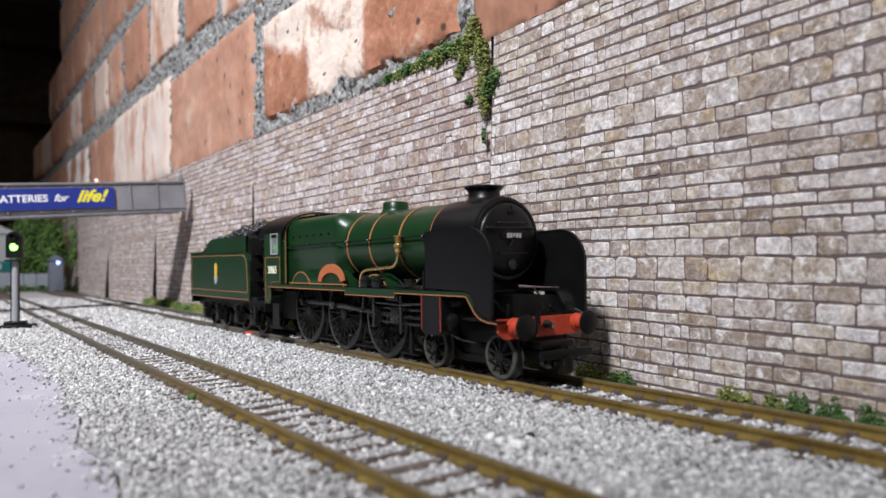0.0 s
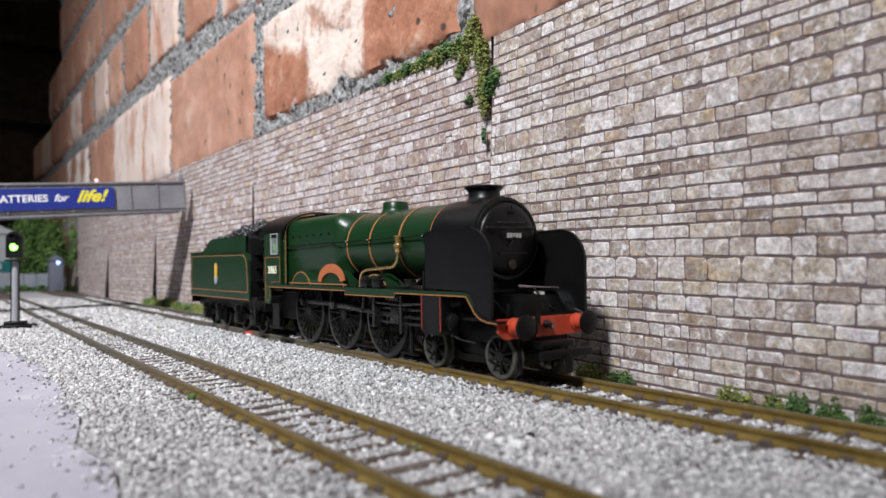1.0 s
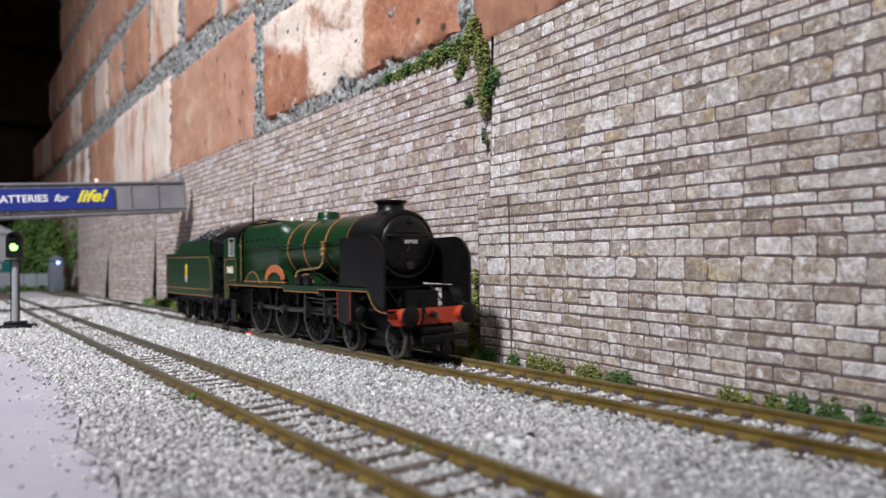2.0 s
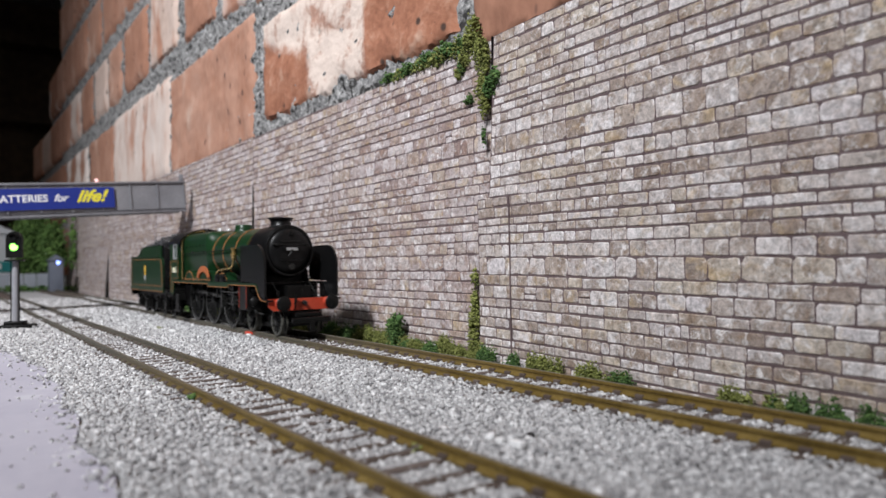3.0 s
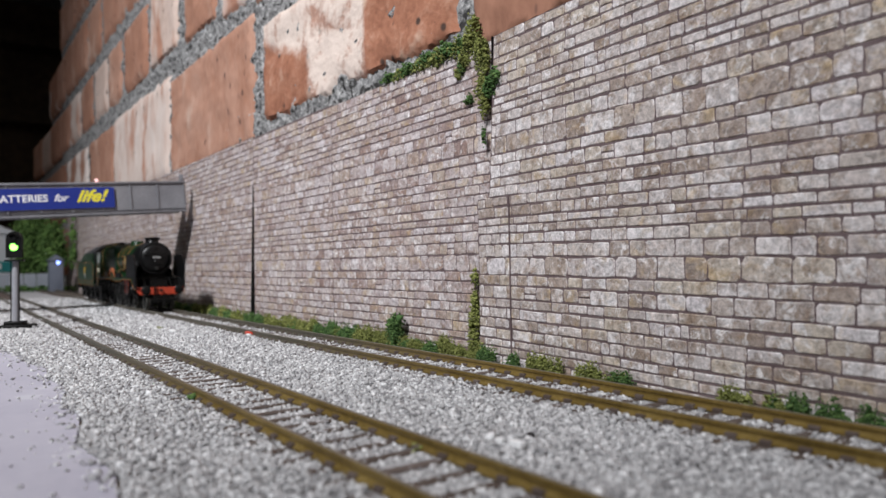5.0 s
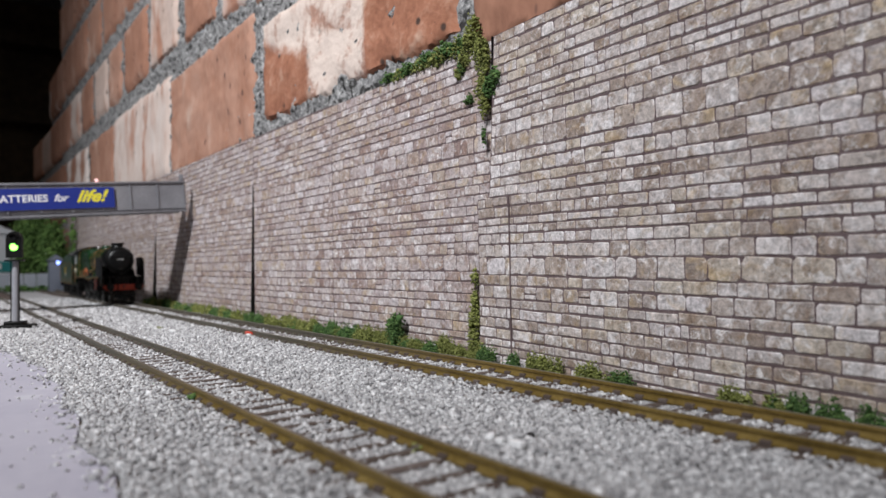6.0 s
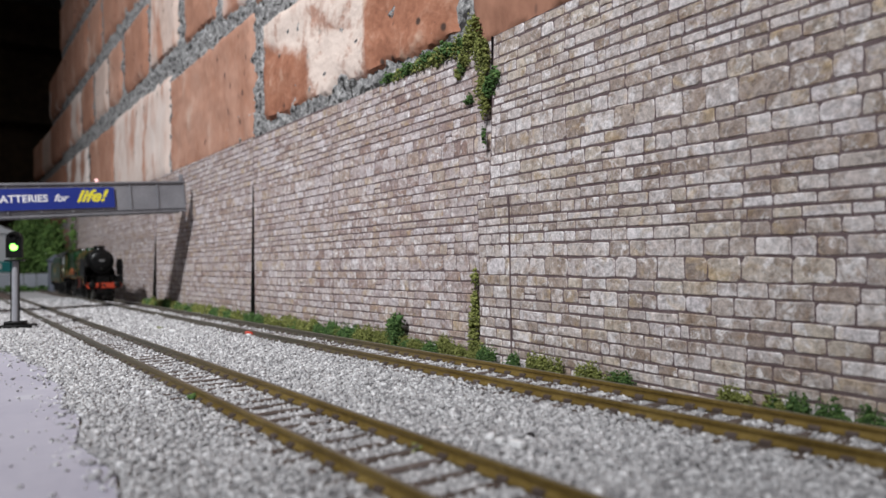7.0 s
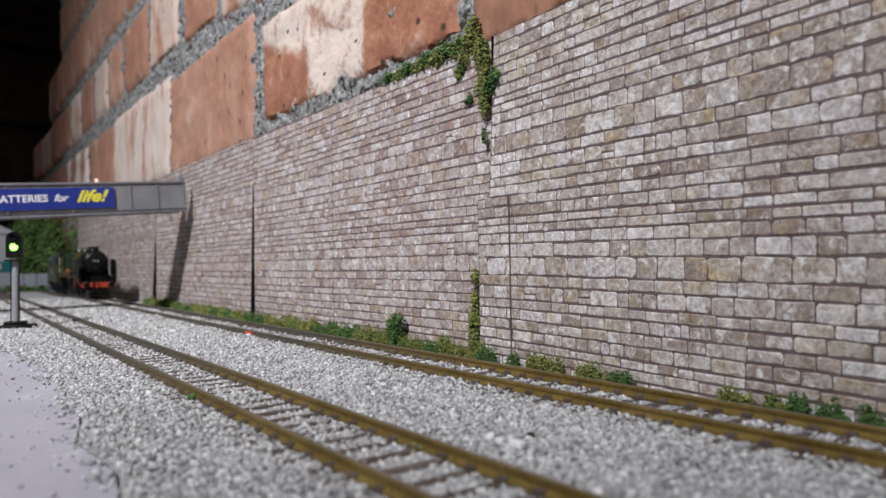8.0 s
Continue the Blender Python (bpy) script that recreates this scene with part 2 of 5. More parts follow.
FOAM_D = make("dark_green_foam", [(.025, .06, .016), (.06, .125, .032), (.12, .19, .055)], 0.9, scale=0.25, fine=2.0, bump=0.1, per_piece=0.6)
FOAM_L = make("olive_green_foam", [(.07, .085, .02), (.16, .18, .042), (.30, .31, .10)], 0.9, scale=0.25, fine=2.0, bump=0.1, per_piece=0.6)
TREE = make("far_tree_foliage", [(.04, .085, .02), (.09, .17, .04), (.16, .26, .07)], 0.9, scale=0.05, fine=0.6, bump=0.2, per_piece=0.5)
BARK = make("bark", [(.04, .025, .015), (.09, .06, .04)], 0.9, scale=0.2, fine=1.0, bump=0.3)
DARKWOOD = make("dark_timber", [(.08, .06, .044), (.15, .105, .07), (.24, .16, .10)], 0.8, scale=0.004, fine=0.03, bump=0.5)
PLASTER = make("room_plaster", [(.30, .29, .28), (.36, .35, .34), (.42, .41, .40)], 0.9, scale=0.003, fine=0.05, bump=0.3)
TABLE = make("baseboard_ply", [(.22, .15, .09), (.30, .21, .13)], 0.7, scale=0.01, fine=0.1, bump=0.1)
TEAL = make("teal_sign", [(.02, .20, .20), (.03, .26, .26)], 0.5, scale=0.05, fine=0.5, bump=0.0)
FARWHITE = make("far_white_render", [(.72, .75, .78), (.80, .82, .85)], 0.7, scale=0.03, fine=0.3, bump=0.0)
FARGREY = make("grey_shed_panels", [(.24, .26, .30), (.32, .34, .38)], 0.7, scale=0.05, fine=0.4, bump=0.05)
HUTGREY = make("weathered_blue_grey_hut", [(.10, .115, .15), (.15, .165, .205)], 0.7, scale=0.05, fine=0.4, bump=0.05)
GLASS = make("cab_glass", [(.10, .12, .12), (.16, .18, .17)], 0.12, scale=0.1, fine=1.0, bump=0.0, spec=0.8)
REDSCRAP = make("red_plastic", [(.5, .05, .03), (.6, .08, .05)], 0.4, scale=0.5, fine=2.0, bump=0.0)


# ---- mesh helpers: lengths in millimetres ----
def finish(ob_name, bm, material, smooth=False):
    bmesh.ops.transform(bm, matrix=Matrix.Scale(MM, 4), verts=bm.verts)
    bmesh.ops.recalc_face_normals(bm, faces=bm.faces)
    me = bpy.data.meshes.new(ob_name)
    bm.to_mesh(me)
    bm.free()
    if smooth:
        me.shade_smooth()
        me.set_sharp_from_angle(angle=radians(40))
    me.materials.append(material)
    return me


def part(name, bm, material, parent=None, label="", smooth=True):
    ob = new(name, finish(name, bm, material, smooth))
    ob.parent = parent
    if label:
        ob["label"] = label
    return ob


def thing(name, x, y, z, label, category, rz=0, group=""):
    ob = new(name)
    ob.empty_display_size = 0.01
    ob.matrix_basis = pose(x * MM, y * MM, z * MM, 0, 0, rz)
    return tagged(ob, label, category, group)


def box(bm, x0, x1, y0, y1, z0, z1, bevel=0.0, turn=None):
    r = bmesh.ops.create_cube(bm, size=1.0)["verts"]
    bmesh.ops.transform(bm, matrix=Matrix.Translation(((x0 + x1) / 2, (y0 + y1) / 2, (z0 + z1) / 2)) @ Matrix.Diagonal((x1 - x0, y1 - y0, z1 - z0, 1)), verts=r)
    if bevel:
        edges = list({e for v in r for e in v.link_edges})
        bmesh.ops.bevel(bm, geom=edges, offset=bevel, segments=2, affect="EDGES", profile=0.5)
    return bm


def B(*a, **k):
    return box(bmesh.new(), *a, **k)


def prism(bm, pts, a, b, axis="y"):
    """A polygon of (u, v) pairs pushed from a to b along an axis: y gives (x, z), x gives (y, z), z gives (x, y)."""
    put = {"y": lambda u, v, w: (u, w, v), "x": lambda u, v, w: (w, u, v), "z": lambda u, v, w: (u, v, w)}[axis]
    lo = [bm.verts.new(put(u, v, a)) for u, v in pts]
    hi = [bm.verts.new(put(u, v, b)) for u, v in pts]
    k = len(pts)
    bm.faces.new(lo), bm.faces.new(hi[::-1])
    for i in range(k):
        bm.faces.new((lo[i], hi[i], hi[(i + 1) % k], lo[(i + 1) % k]))
    return bm


def lathe(bm, profile, origin=(0, 0, 0), axis="x", seg=48, cap=True):
    """A profile of (along, radius) pairs turned about an axis through origin."""
    o, rings = Vector(origin), []
    for s, r in profile:
        ring = []
        for i in range(seg):
            a = 2 * math.pi * i / seg
            c, d = r * math.cos(a), r * math.sin(a)
            ring.append(bm.verts.new(o + Vector({"x": (s, c, d), "y": (d, s, c), "z": (c, d, s)}[axis])))
        rings.append(ring)
    for p, q in zip(rings, rings[1:]):
        for i in range(seg):
            bm.faces.new((p[i], p[(i + 1) % seg], q[(i + 1) % seg], q[i]))
    if cap:
        bm.faces.new(rings[0][::-1]), bm.faces.new(rings[-1])
    return bm


def tube(bm, pts, r, seg=8):
    pts = [Vector(p) for p in pts]
    rings = []
    for i, p in enumerate(pts):
        d = (pts[min(i + 1, len(pts) - 1)] - pts[max(i - 1, 0)]).normalized()
        a = d.orthogonal().normalized() if i == 0 else (a - d * a.dot(d)).normalized()
        b = d.cross(a)
        rings.append([bm.verts.new(p + r * (math.cos(2 * math.pi * k / seg) * a + math.sin(2 * math.pi * k / seg) * b)) for k in range(seg)])
    for p, q in zip(rings, rings[1:]):
        for i in range(seg):
            bm.faces.new((p[i], p[(i + 1) % seg], q[(i + 1) % seg], q[i]))
    bm.faces.new(rings[0][::-1]), bm.faces.new(rings[-1])
    return bm


def arc(cx, cz, r, a0, a1, n=12, rz=None):
    return [(cx + r * math.cos(radians(a0 + (a1 - a0) * i / n)), cz + (rz or r) * math.sin(radians(a0 + (a1 - a0) * i / n))) for i in range(n + 1)]


def ribbon(bm, pts, w, y0, y1):
    """A line of width w along (x, z) points, on a side face between y0 and y1."""
    n = len(pts)
    out, inn = [], []
    for i, (x, z) in enumerate(pts):
        a, b = Vector(pts[max(i - 1, 0)]), Vector(pts[min(i + 1, n - 1)])
        d = (b - a).normalized()
        out.append((x - d.y * w / 2, z + d.x * w / 2))
        inn.append((x + d.y * w / 2, z - d.x * w / 2))
    rows = [[bm.verts.new((u, y, v)) for (u, v), y in ((o, y0), (o, y1), (q, y1), (q, y0))] for o, q in zip(out, inn)]
    for a, b in zip(rows, rows[1:]):
        for k in range(4):
            bm.faces.new((a[k], a[(k + 1) % 4], b[(k + 1) % 4], b[k]))
    bm.faces.new(rows[0]), bm.faces.new(rows[-1][::-1])
    return bm


def lettering(name, text, size, material, parent, m, label="", squeeze=1.0, shear=0.0, bold=0.0):
    cu = bpy.data.curves.new(name, "FONT")
    cu.offset = bold * MM
    cu.body, cu.size, cu.align_x, cu.align_y, cu.extrude, cu.shear = text, size * MM, "CENTER", "CENTER", 0.00004, shear
    tmp = new(name, cu)
    me = bpy.data.meshes.new_from_object(tmp.evaluated_get(bpy.context.evaluated_depsgraph_get()))
    bpy.data.objects.remove(tmp)
    me.transform(Matrix.Diagonal((squeeze, 1, 1, 1)))
    me.materials.clear()
    me.materials.append(material)
    ob = new(name, me)
    ob.parent, ob.matrix_basis = parent, m
    if label:
        ob["label"] = label
    return ob


def scatter_mesh(name, centres, sizes, material, rng, squash=0.75, jitter=0.28, kind="ico"):
    """One mesh of many small angular lumps."""
    bm = bmesh.new()
    if kind == "chip":
        vs = [bm.verts.new(c) for c in ((1, 0, 0), (-1, 0, 0), (0, 1, 0), (0, -1, 0), (0, 0, 1), (0, 0, -1))]
        for a, b, c in itertools.product((0, 1), (2, 3), (4, 5)):
            bm.faces.new([vs[i] for i in ((a, b, c) if (a + b + c) % 2 else (a, c, b))])
        bmesh.ops.recalc_face_normals(bm, faces=bm.faces)
        bm.verts.index_update()
    else:
        bmesh.ops.create_icosphere(bm, subdivisions=1, radius=1.0)
    base = np.array([v.co[:] for v in bm.verts])
    faces = np.array([[v.index for v in f.verts] for f in bm.faces])
    bm.free()
    k, nv = len(centres), len(base)
    v = base[None] * (1 + jitter * rng.standard_normal((k, nv, 1)))
    v = v * (0.7 + 0.6 * rng.random((k, 1, 3)))
    a = rng.random((k, 3)) * 6.283
    for i, (p, q) in enumerate(((0, 1), (1, 2), (0, 2))):
        c, s = np.cos(a[:, i])[:, None], np.sin(a[:, i])[:, None]
        v[..., p], v[..., q] = v[..., p] * c - v[..., q] * s, v[..., p] * s + v[..., q] * c
    v[..., 2] *= squash
    v = v * np.asarray(sizes)[:, None, None] + np.asarray(centres)[:, None, :]
    f = (faces[None] + (np.arange(k) * nv)[:, None, None]).reshape(-1, 3)
    me = bpy.data.meshes.new(name)
    me.vertices.add(k * nv)
    me.vertices.foreach_set("co", (v * MM).reshape(-1))
    me.loops.add(f.size)
    me.loops.foreach_set("vertex_index", f.reshape(-1).astype(np.int32))
    me.polygons.add(len(f))
    me.polygons.foreach_set("loop_start", np.arange(0, f.size, 3, dtype=np.int32))
    me.update(calc_edges=True)
    me.materials.append(material)
    return me


# ---- room and baseboard ----
def slab(name, x0, x1, y0, y1, z0, z1, material, label, category="wall", kind="structure"):
    return tagged(part(name, B(x0, x1, y0, y1, z0, z1), material, None, "", False), label, category, "", kind)


slab("floor", -4000, 2500, -2600, 700, -1000, -960, PLASTER, "plain grey concrete room floor", "floor")
slab("ceiling", -4000, 2500, -2600, 700, 1400, 1440, PLASTER, "plain pale plaster room ceiling", "ceiling")
slab("wall_south", -4000, 2500, -2640, -2600, -960, 1400, PLASTER, "plain plaster room wall")
slab("wall_east", 2500, 2540, -2600, 700, -960, 1400, PLASTER, "plain plaster room wall")
slab("wall_north", -4000, 2500, 700, 740, -960, 1400, DARKWOOD, "dark timber room wall in deep shade")
west = slab("wall_west", -4040, -4000, -2600, 700, -960, 1400, DARKWOOD, "dark timber room wall in deep shade")
for z in (300, 760, 1150):
    part("shelf_board", B(-4000, -3860, -900, 700, z, z + 60), DARKWOOD, west, "dark timber shelf board", False)
tagged(part("ground", prism(bmesh.new(), [(-1000, -40), (75, -40), (75, -9), (30, -9), (15, -4), (-1000, -4)], -1900, 600, "x"), TABLE, None, "", False), "plywood railway baseboard under the ballast", "ground", "", "structure")


# ---- ballast, pavement, tracks ----
TRACKS = ((0.0, 7.0), (-68.3, 8.0))


def shoulder(y):
    """How far the ballast falls away between the sleeper ends and the wall."""
    return np.clip((y - 15.0) / 16.0, 0.0, 1.0) * 5.0


def card_edge(x):
    """Where the lavender card meets the ballast."""
    return -103.5 - 4.0 * math.sin(x * 0.021 + 1.2) - 0.03 * max(0.0, -60 - x) + 1.6 * math.sin(x * 0.13)


def pavement():
    bm = bmesh.new()
    xs = np.linspace(-1300, 330, 120)
    prism(bm, [(x, card_edge(x) - 1) for x in xs] + [(330, -700), (-1300, -700)], -4.0, -3.0, "z")
    return tagged(part("pavement", bm, PAPER, None, "", False), "pale lavender-grey card yard surface with stray grit", "pavement", "", "structure")


def ballast():
    rng = np.random.default_rng(4)
    bm = bmesh.new()
    xs = np.linspace(-1250, 320, 120)
    prism(bm, [(x, card_edge(x) - 0.5) for x in xs] + [(320, 15), (-1250, 15)], -3.99, -2.9, "z")
    prism(bm, [(15, -3.99), (15, -2.9), (31, -7.9), (45, -7.9), (45, -8.95), (31, -8.95)], -1250, 320, "x")
    tagged(part("ballast_bed", bm, BED, None, "", False), "grey fine granite ballast bed", "ballast", "", "stuff")
    pts, size = [], []
    for x0, x1, dens, s in ((-30, 130, 2.7, 0.50), (-120, -30, 2.5, 0.52), (-330, -120, 1.6, 0.62), (-760, -330, 0.5, 0.98)):
        k = int((x1 - x0) * 160 * dens)
        x = rng.uniform(x0, x1, k)
        y = rng.uniform(-125, 47, k)
        edge = np.array([card_edge(v) for v in x])
        fade = rng.exponential(3.0, k) * (rng.random(k) < 0.22)
        keep = y > edge - fade
        for cy, pitch in TRACKS:
            d = np.abs(y - cy)
            keep &= ~(np.abs(d - 8.7) < 1.25)
            between = d < 16
            on_sleeper = np.abs((x % pitch) - pitch / 2) < 1.3
            keep &= ~(between & on_sleeper & (rng.random(k) < 0.55))
        x, y = x[keep], y[keep]
        low = np.where(y < card_edge(-60) - 1, -2.9, -2.75)
        z = low + rng.normal(0, 0.22, len(x)) + 0.2 * np.sin(x * 0.11) * np.sin(y * 0.16)
        inner = (np.abs(y) < 8) | (np.abs(y + 68.3) < 8)
        z = np.where(inner, z - 0.25, z) - shoulder(y)
        pts.append(np.stack([x, y, z], 1))
        size.append(s * rng.lognormal(0, 0.28, len(x)))
    ob = new("ballast", scatter_mesh("ballast", np.concatenate(pts), np.concatenate(size), BALLAST, rng, 0.8, 0.22, "chip"))
    tagged(ob, "loose light grey granite chip ballast round the tracks", "ballast", "", "stuff")


def grit():
    rng = np.random.default_rng(9)
    k = 130
    x = rng.uniform(-200, 60, k)
    y = -108 - rng.exponential(16, k)
    c = np.stack([x, y, np.full(k, -2.85)], 1)
    ob = new("grit", scatter_mesh("grit", c, 0.28 * rng.lognormal(0, 0.4, k), BALLAST, rng, 0.8, 0.22, "chip"))
    tagged(ob, "stray grey grit lying on the card surface", "grit", "", "stuff")


HALF_RAIL = [(1.15, -2.55), (1.15, -2.15), (0.34, -1.72), (0.24, -1.5), (0.24, -0.95), (0.5, -0.78), (0.52, -0.1), (0.42, 0.0)]
RAIL_PROFILE = HALF_RAIL + [(-u, v) for u, v in HALF_RAIL[::-1]]


def sleeper_mesh(rng):
    bm = box(bmesh.new(), -1.3, 1.3, -14.5, 14.5, -3.6, -2.5, 0.15)
    for y in (-8.7, 8.7):
        for d in (-1, 1):
            box(bm, -1.15, 1.15, y + d * 0.92 - 0.55, y + d * 0.92 + 0.55, -2.52, -1.55, 0.2)
    return finish("sleeper", bm, SLEEPER)


def track(y, pitch, label, x0, x1):
    t = thing("railway_track", 0, y, 0, label, "railway track", group="tracks")
    for side in (-8.7, 8.7):
        bm = bmesh.new()
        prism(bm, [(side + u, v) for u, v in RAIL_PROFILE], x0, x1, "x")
        r = part("rail", bm, RAIL, t, "tarnished brass-brown rail, its golden sheen near the camera painted in", False)
        part("rail_head", B(x0, x1, side - 0.4, side + 0.4, 0.0, 0.03), RAILTOP, r, "worn bright rail head", False)
    me = sleeper_mesh(random)
    x = math.ceil(x0 / pitch) * pitch
    while x < x1:
        s = new("sleeper", me)
        s.parent = t
        s.matrix_basis = pose((x + pitch / 2 + random.uniform(-.2, .2)) * MM, 0, random.uniform(-.08, .05) * MM, 0, 0, random.uniform(-.6, .6))
        x += pitch
    return t


# ---- printed stone retaining walls ----
COURSES = [6.6, 5.0, 4.0, 3.2, 3.0, 4.1, 3.8, 4.0, 3.4, 5.0, 4.0]


def stone_verts(w, h, rng, proud):
    """A stone with cut corners, its face inset and proud: vertices and faces in (x, y, z), y towards the viewer negative."""
    c = min(w, h) * rng.uniform(0.07, 0.21)
    out = []
    for sx, sz in ((-1, -1), (1, -1), (1, 1), (-1, 1)):
        cx, cz = c * rng.uniform(.4, 1.3), c * rng.uniform(.4, 1.3)
        a, b = (sx * (w / 2 - cx), sz * h / 2), (sx * w / 2, sz * (h / 2 - cz))
        out += [a, b] if sx * sz < 0 else [b, a]
    mids = []
    for i in range(8):
        (u0, v0), (u1, v1) = out[i], out[(i + 1) % 8]
        mids.append(out[i])
        if math.hypot(u1 - u0, v1 - v0) > 0.5 * h:
            mids.append(((u0 + u1) / 2, (v0 + v1) / 2))
    out, k = mids, len(mids)
    j = 0.045 * h
    out = [(u + rng.uniform(-j, j), v + rng.uniform(-j, j)) for u, v in out]
    ring0 = [(u, 0.0, v) for u, v in out]
    ring1 = [(u * (1 - 0.5 / w), -proud, v * (1 - 0.5 / h)) for u, v in out]
    faces = [tuple(range(2 * k - 1, k - 1, -1))] + [(i, (i + 1) % k, k + (i + 1) % k, k + i) for i in range(k)]
    return ring0 + ring1, faces


def stone_sheet(name, x0, y0, x1, y1, z0, z1, label, seed, phase, tilt=0.0, thick=1.6, singles=0, near_right=True, wide=1.0, size=1.0, stone=None, cut=0.0):
    """A card sheet printed with coursed stone, from (x0, y0) to (x1, y1); its face looks at the tracks."""
    rng = random.Random(seed)
    length, height = math.hypot(x1 - x0, y1 - y0), z1 - z0
    base = part(name, prism(bmesh.new(), [(0, 0), (length, 0), (length, height), (cut, height)], 0, thick), MORTAR, None, "", False)
    base.matrix_basis = pose(x0 * MM, y0 * MM, z0 * MM, 0, tilt, math.degrees(math.atan2(y1 - y0, x1 - x0)))
    tagged(base, label, "stone wall", "", "structure")
    stones = []
    z, i = -phase, 0
    while z < height - 1.2:
        h = COURSES[i % len(COURSES)] * size
        rng = random.Random(100 * seed + i % len(COURSES))  # the print repeats course for course
        i += 1
        lo, hi = max(z, 0.0), min(z + h, height)
        z += h
        if hi - lo < 1.2:
            continue
        x = -rng.uniform(0, 6)
        while x < length - 0.8:
            w = (rng.uniform(4.6, 11.5) if h < 5.5 else rng.uniform(5.5, 13.0)) * wide * (1.3 if rng.random() < 0.15 else 1.0) * (0.6 if rng.random() < 0.12 else 1.0)
            a, b = max(x, 0.1 + cut * hi / height), min(x + w, length - 0.1)
            x += w
            if b - a < 1.0:
                continue
            if h > 4.4 and b - a < 8 and rng.random() < 0.1:
                mid = lo + (hi - lo) * rng.uniform(.42, .58)
                pieces = [(lo, mid), (mid, hi)]
            else:
                pieces = [(lo, hi)]
            for p, q in pieces:
                w1, w2 = rng.uniform(-.18, .18), rng.uniform(-.18, .18)
                stones.append((a + 0.17, b - 0.17, p + 0.31 + w1, q - 0.24 + w2))
    stones.sort(key=lambda s: -s[0] if near_right else s[0])
    verts, faces = [], []
    for k, (a, b, p, q) in enumerate(stones):
        v, f = stone_verts(b - a, q - p, rng, rng.uniform(0.14, 0.32))
        cx, cz = (a + b) / 2, (p + q) / 2
        if k < singles:
            me = bpy.data.meshes.new("stone")
            me.from_pydata([(u * MM, n * MM, w * MM) for u, n, w in v], [], f)
            me.materials.append(stone or STONE)
            ob = new("stone", me)
            ob.parent, ob.matrix_basis = base, pose(cx * MM, 0, cz * MM)
        else:
            faces += [tuple(i + len(verts) for i in t) for t in f]
            verts += [((u + cx) * MM, n * MM, (w + cz) * MM) for u, n, w in v]
    if verts:
        me = bpy.data.meshes.new("stonework")
        me.from_pydata(verts, [], faces)
        me.materials.append(stone or STONE)
        ob = new("stonework", me)
        ob.parent = base
        tagged(ob, kind="stuff")
    return base


def brick_mesh(w, h, d, rng, material, ragged=0.0, cell=7.0):
    """A rough handmade brick with worn arrises; its face looks along -y. ragged: how far its lower edge is broken away."""
    nx, nz = max(6, int(w / cell)), max(5, int(h / cell))
    bm = bmesh.new()
    seed = Vector((rng.uniform(0, 900), rng.uniform(0, 900), 0))
    grid = {}
    for i in range(nx + 1):
        bite = ragged * max(0.0, 0.25 + 1.2 * noise.noise(Vector((i / nx * w, 40, 0)) * 0.045 + seed) + 0.2 * noise.noise(Vector((i / nx * w, 80, 0)) * 0.2 + seed))
        for k in range(nz + 1):
            u, v = i / nx * w - w / 2, k / nz * h - h / 2
            edge = min(w / 2 - abs(u), h / 2 - abs(v))
            p = Vector((u, v, 0))
            y = 4.0 * math.exp(-edge / 1.6) + 1.6 * noise.noise(p * 0.05 + seed) + 0.9 * noise.noise(p * 0.17 + seed) + 0.45 * noise.noise(p * 0.45 + seed)
            push = 1.6 * noise.noise(Vector((u, v, 3)) * 0.07 + seed) + 0.8 * noise.noise(Vector((u, v, 9)) * 0.25 + seed)
            rise = bite * max(0.0, 1 - (k / nz) * 2.6)
            if ragged:
                y += 0.8 * bite * max(0.0, 1 - (k / nz) * 4.5)
            grid[i, k] = bm.verts.new((u + (push if i in (0, nx) else 0), y, v + rise + (push if k in (0, nz) else 0)))
    for i in range(nx):
        for k in range(nz):
            bm.faces.new((grid[i, k], grid[i + 1, k], grid[i + 1, k + 1], grid[i, k + 1]))
    rim = [grid[i, 0] for i in range(nx)] + [grid[nx, k] for k in range(nz)] + [grid[i, nz] for i in range(nx, 0, -1)] + [grid[0, k] for k in range(nz, 0, -1)]
    back = [bm.verts.new((v.co.x, d, v.co.z)) for v in rim]
    for i in range(len(rim)):
        j = (i + 1) % len(rim)
        bm.faces.new((rim[i], back[i], back[j], rim[j]))
    bm.faces.new(back)
    return finish("brick", bm, material, True)


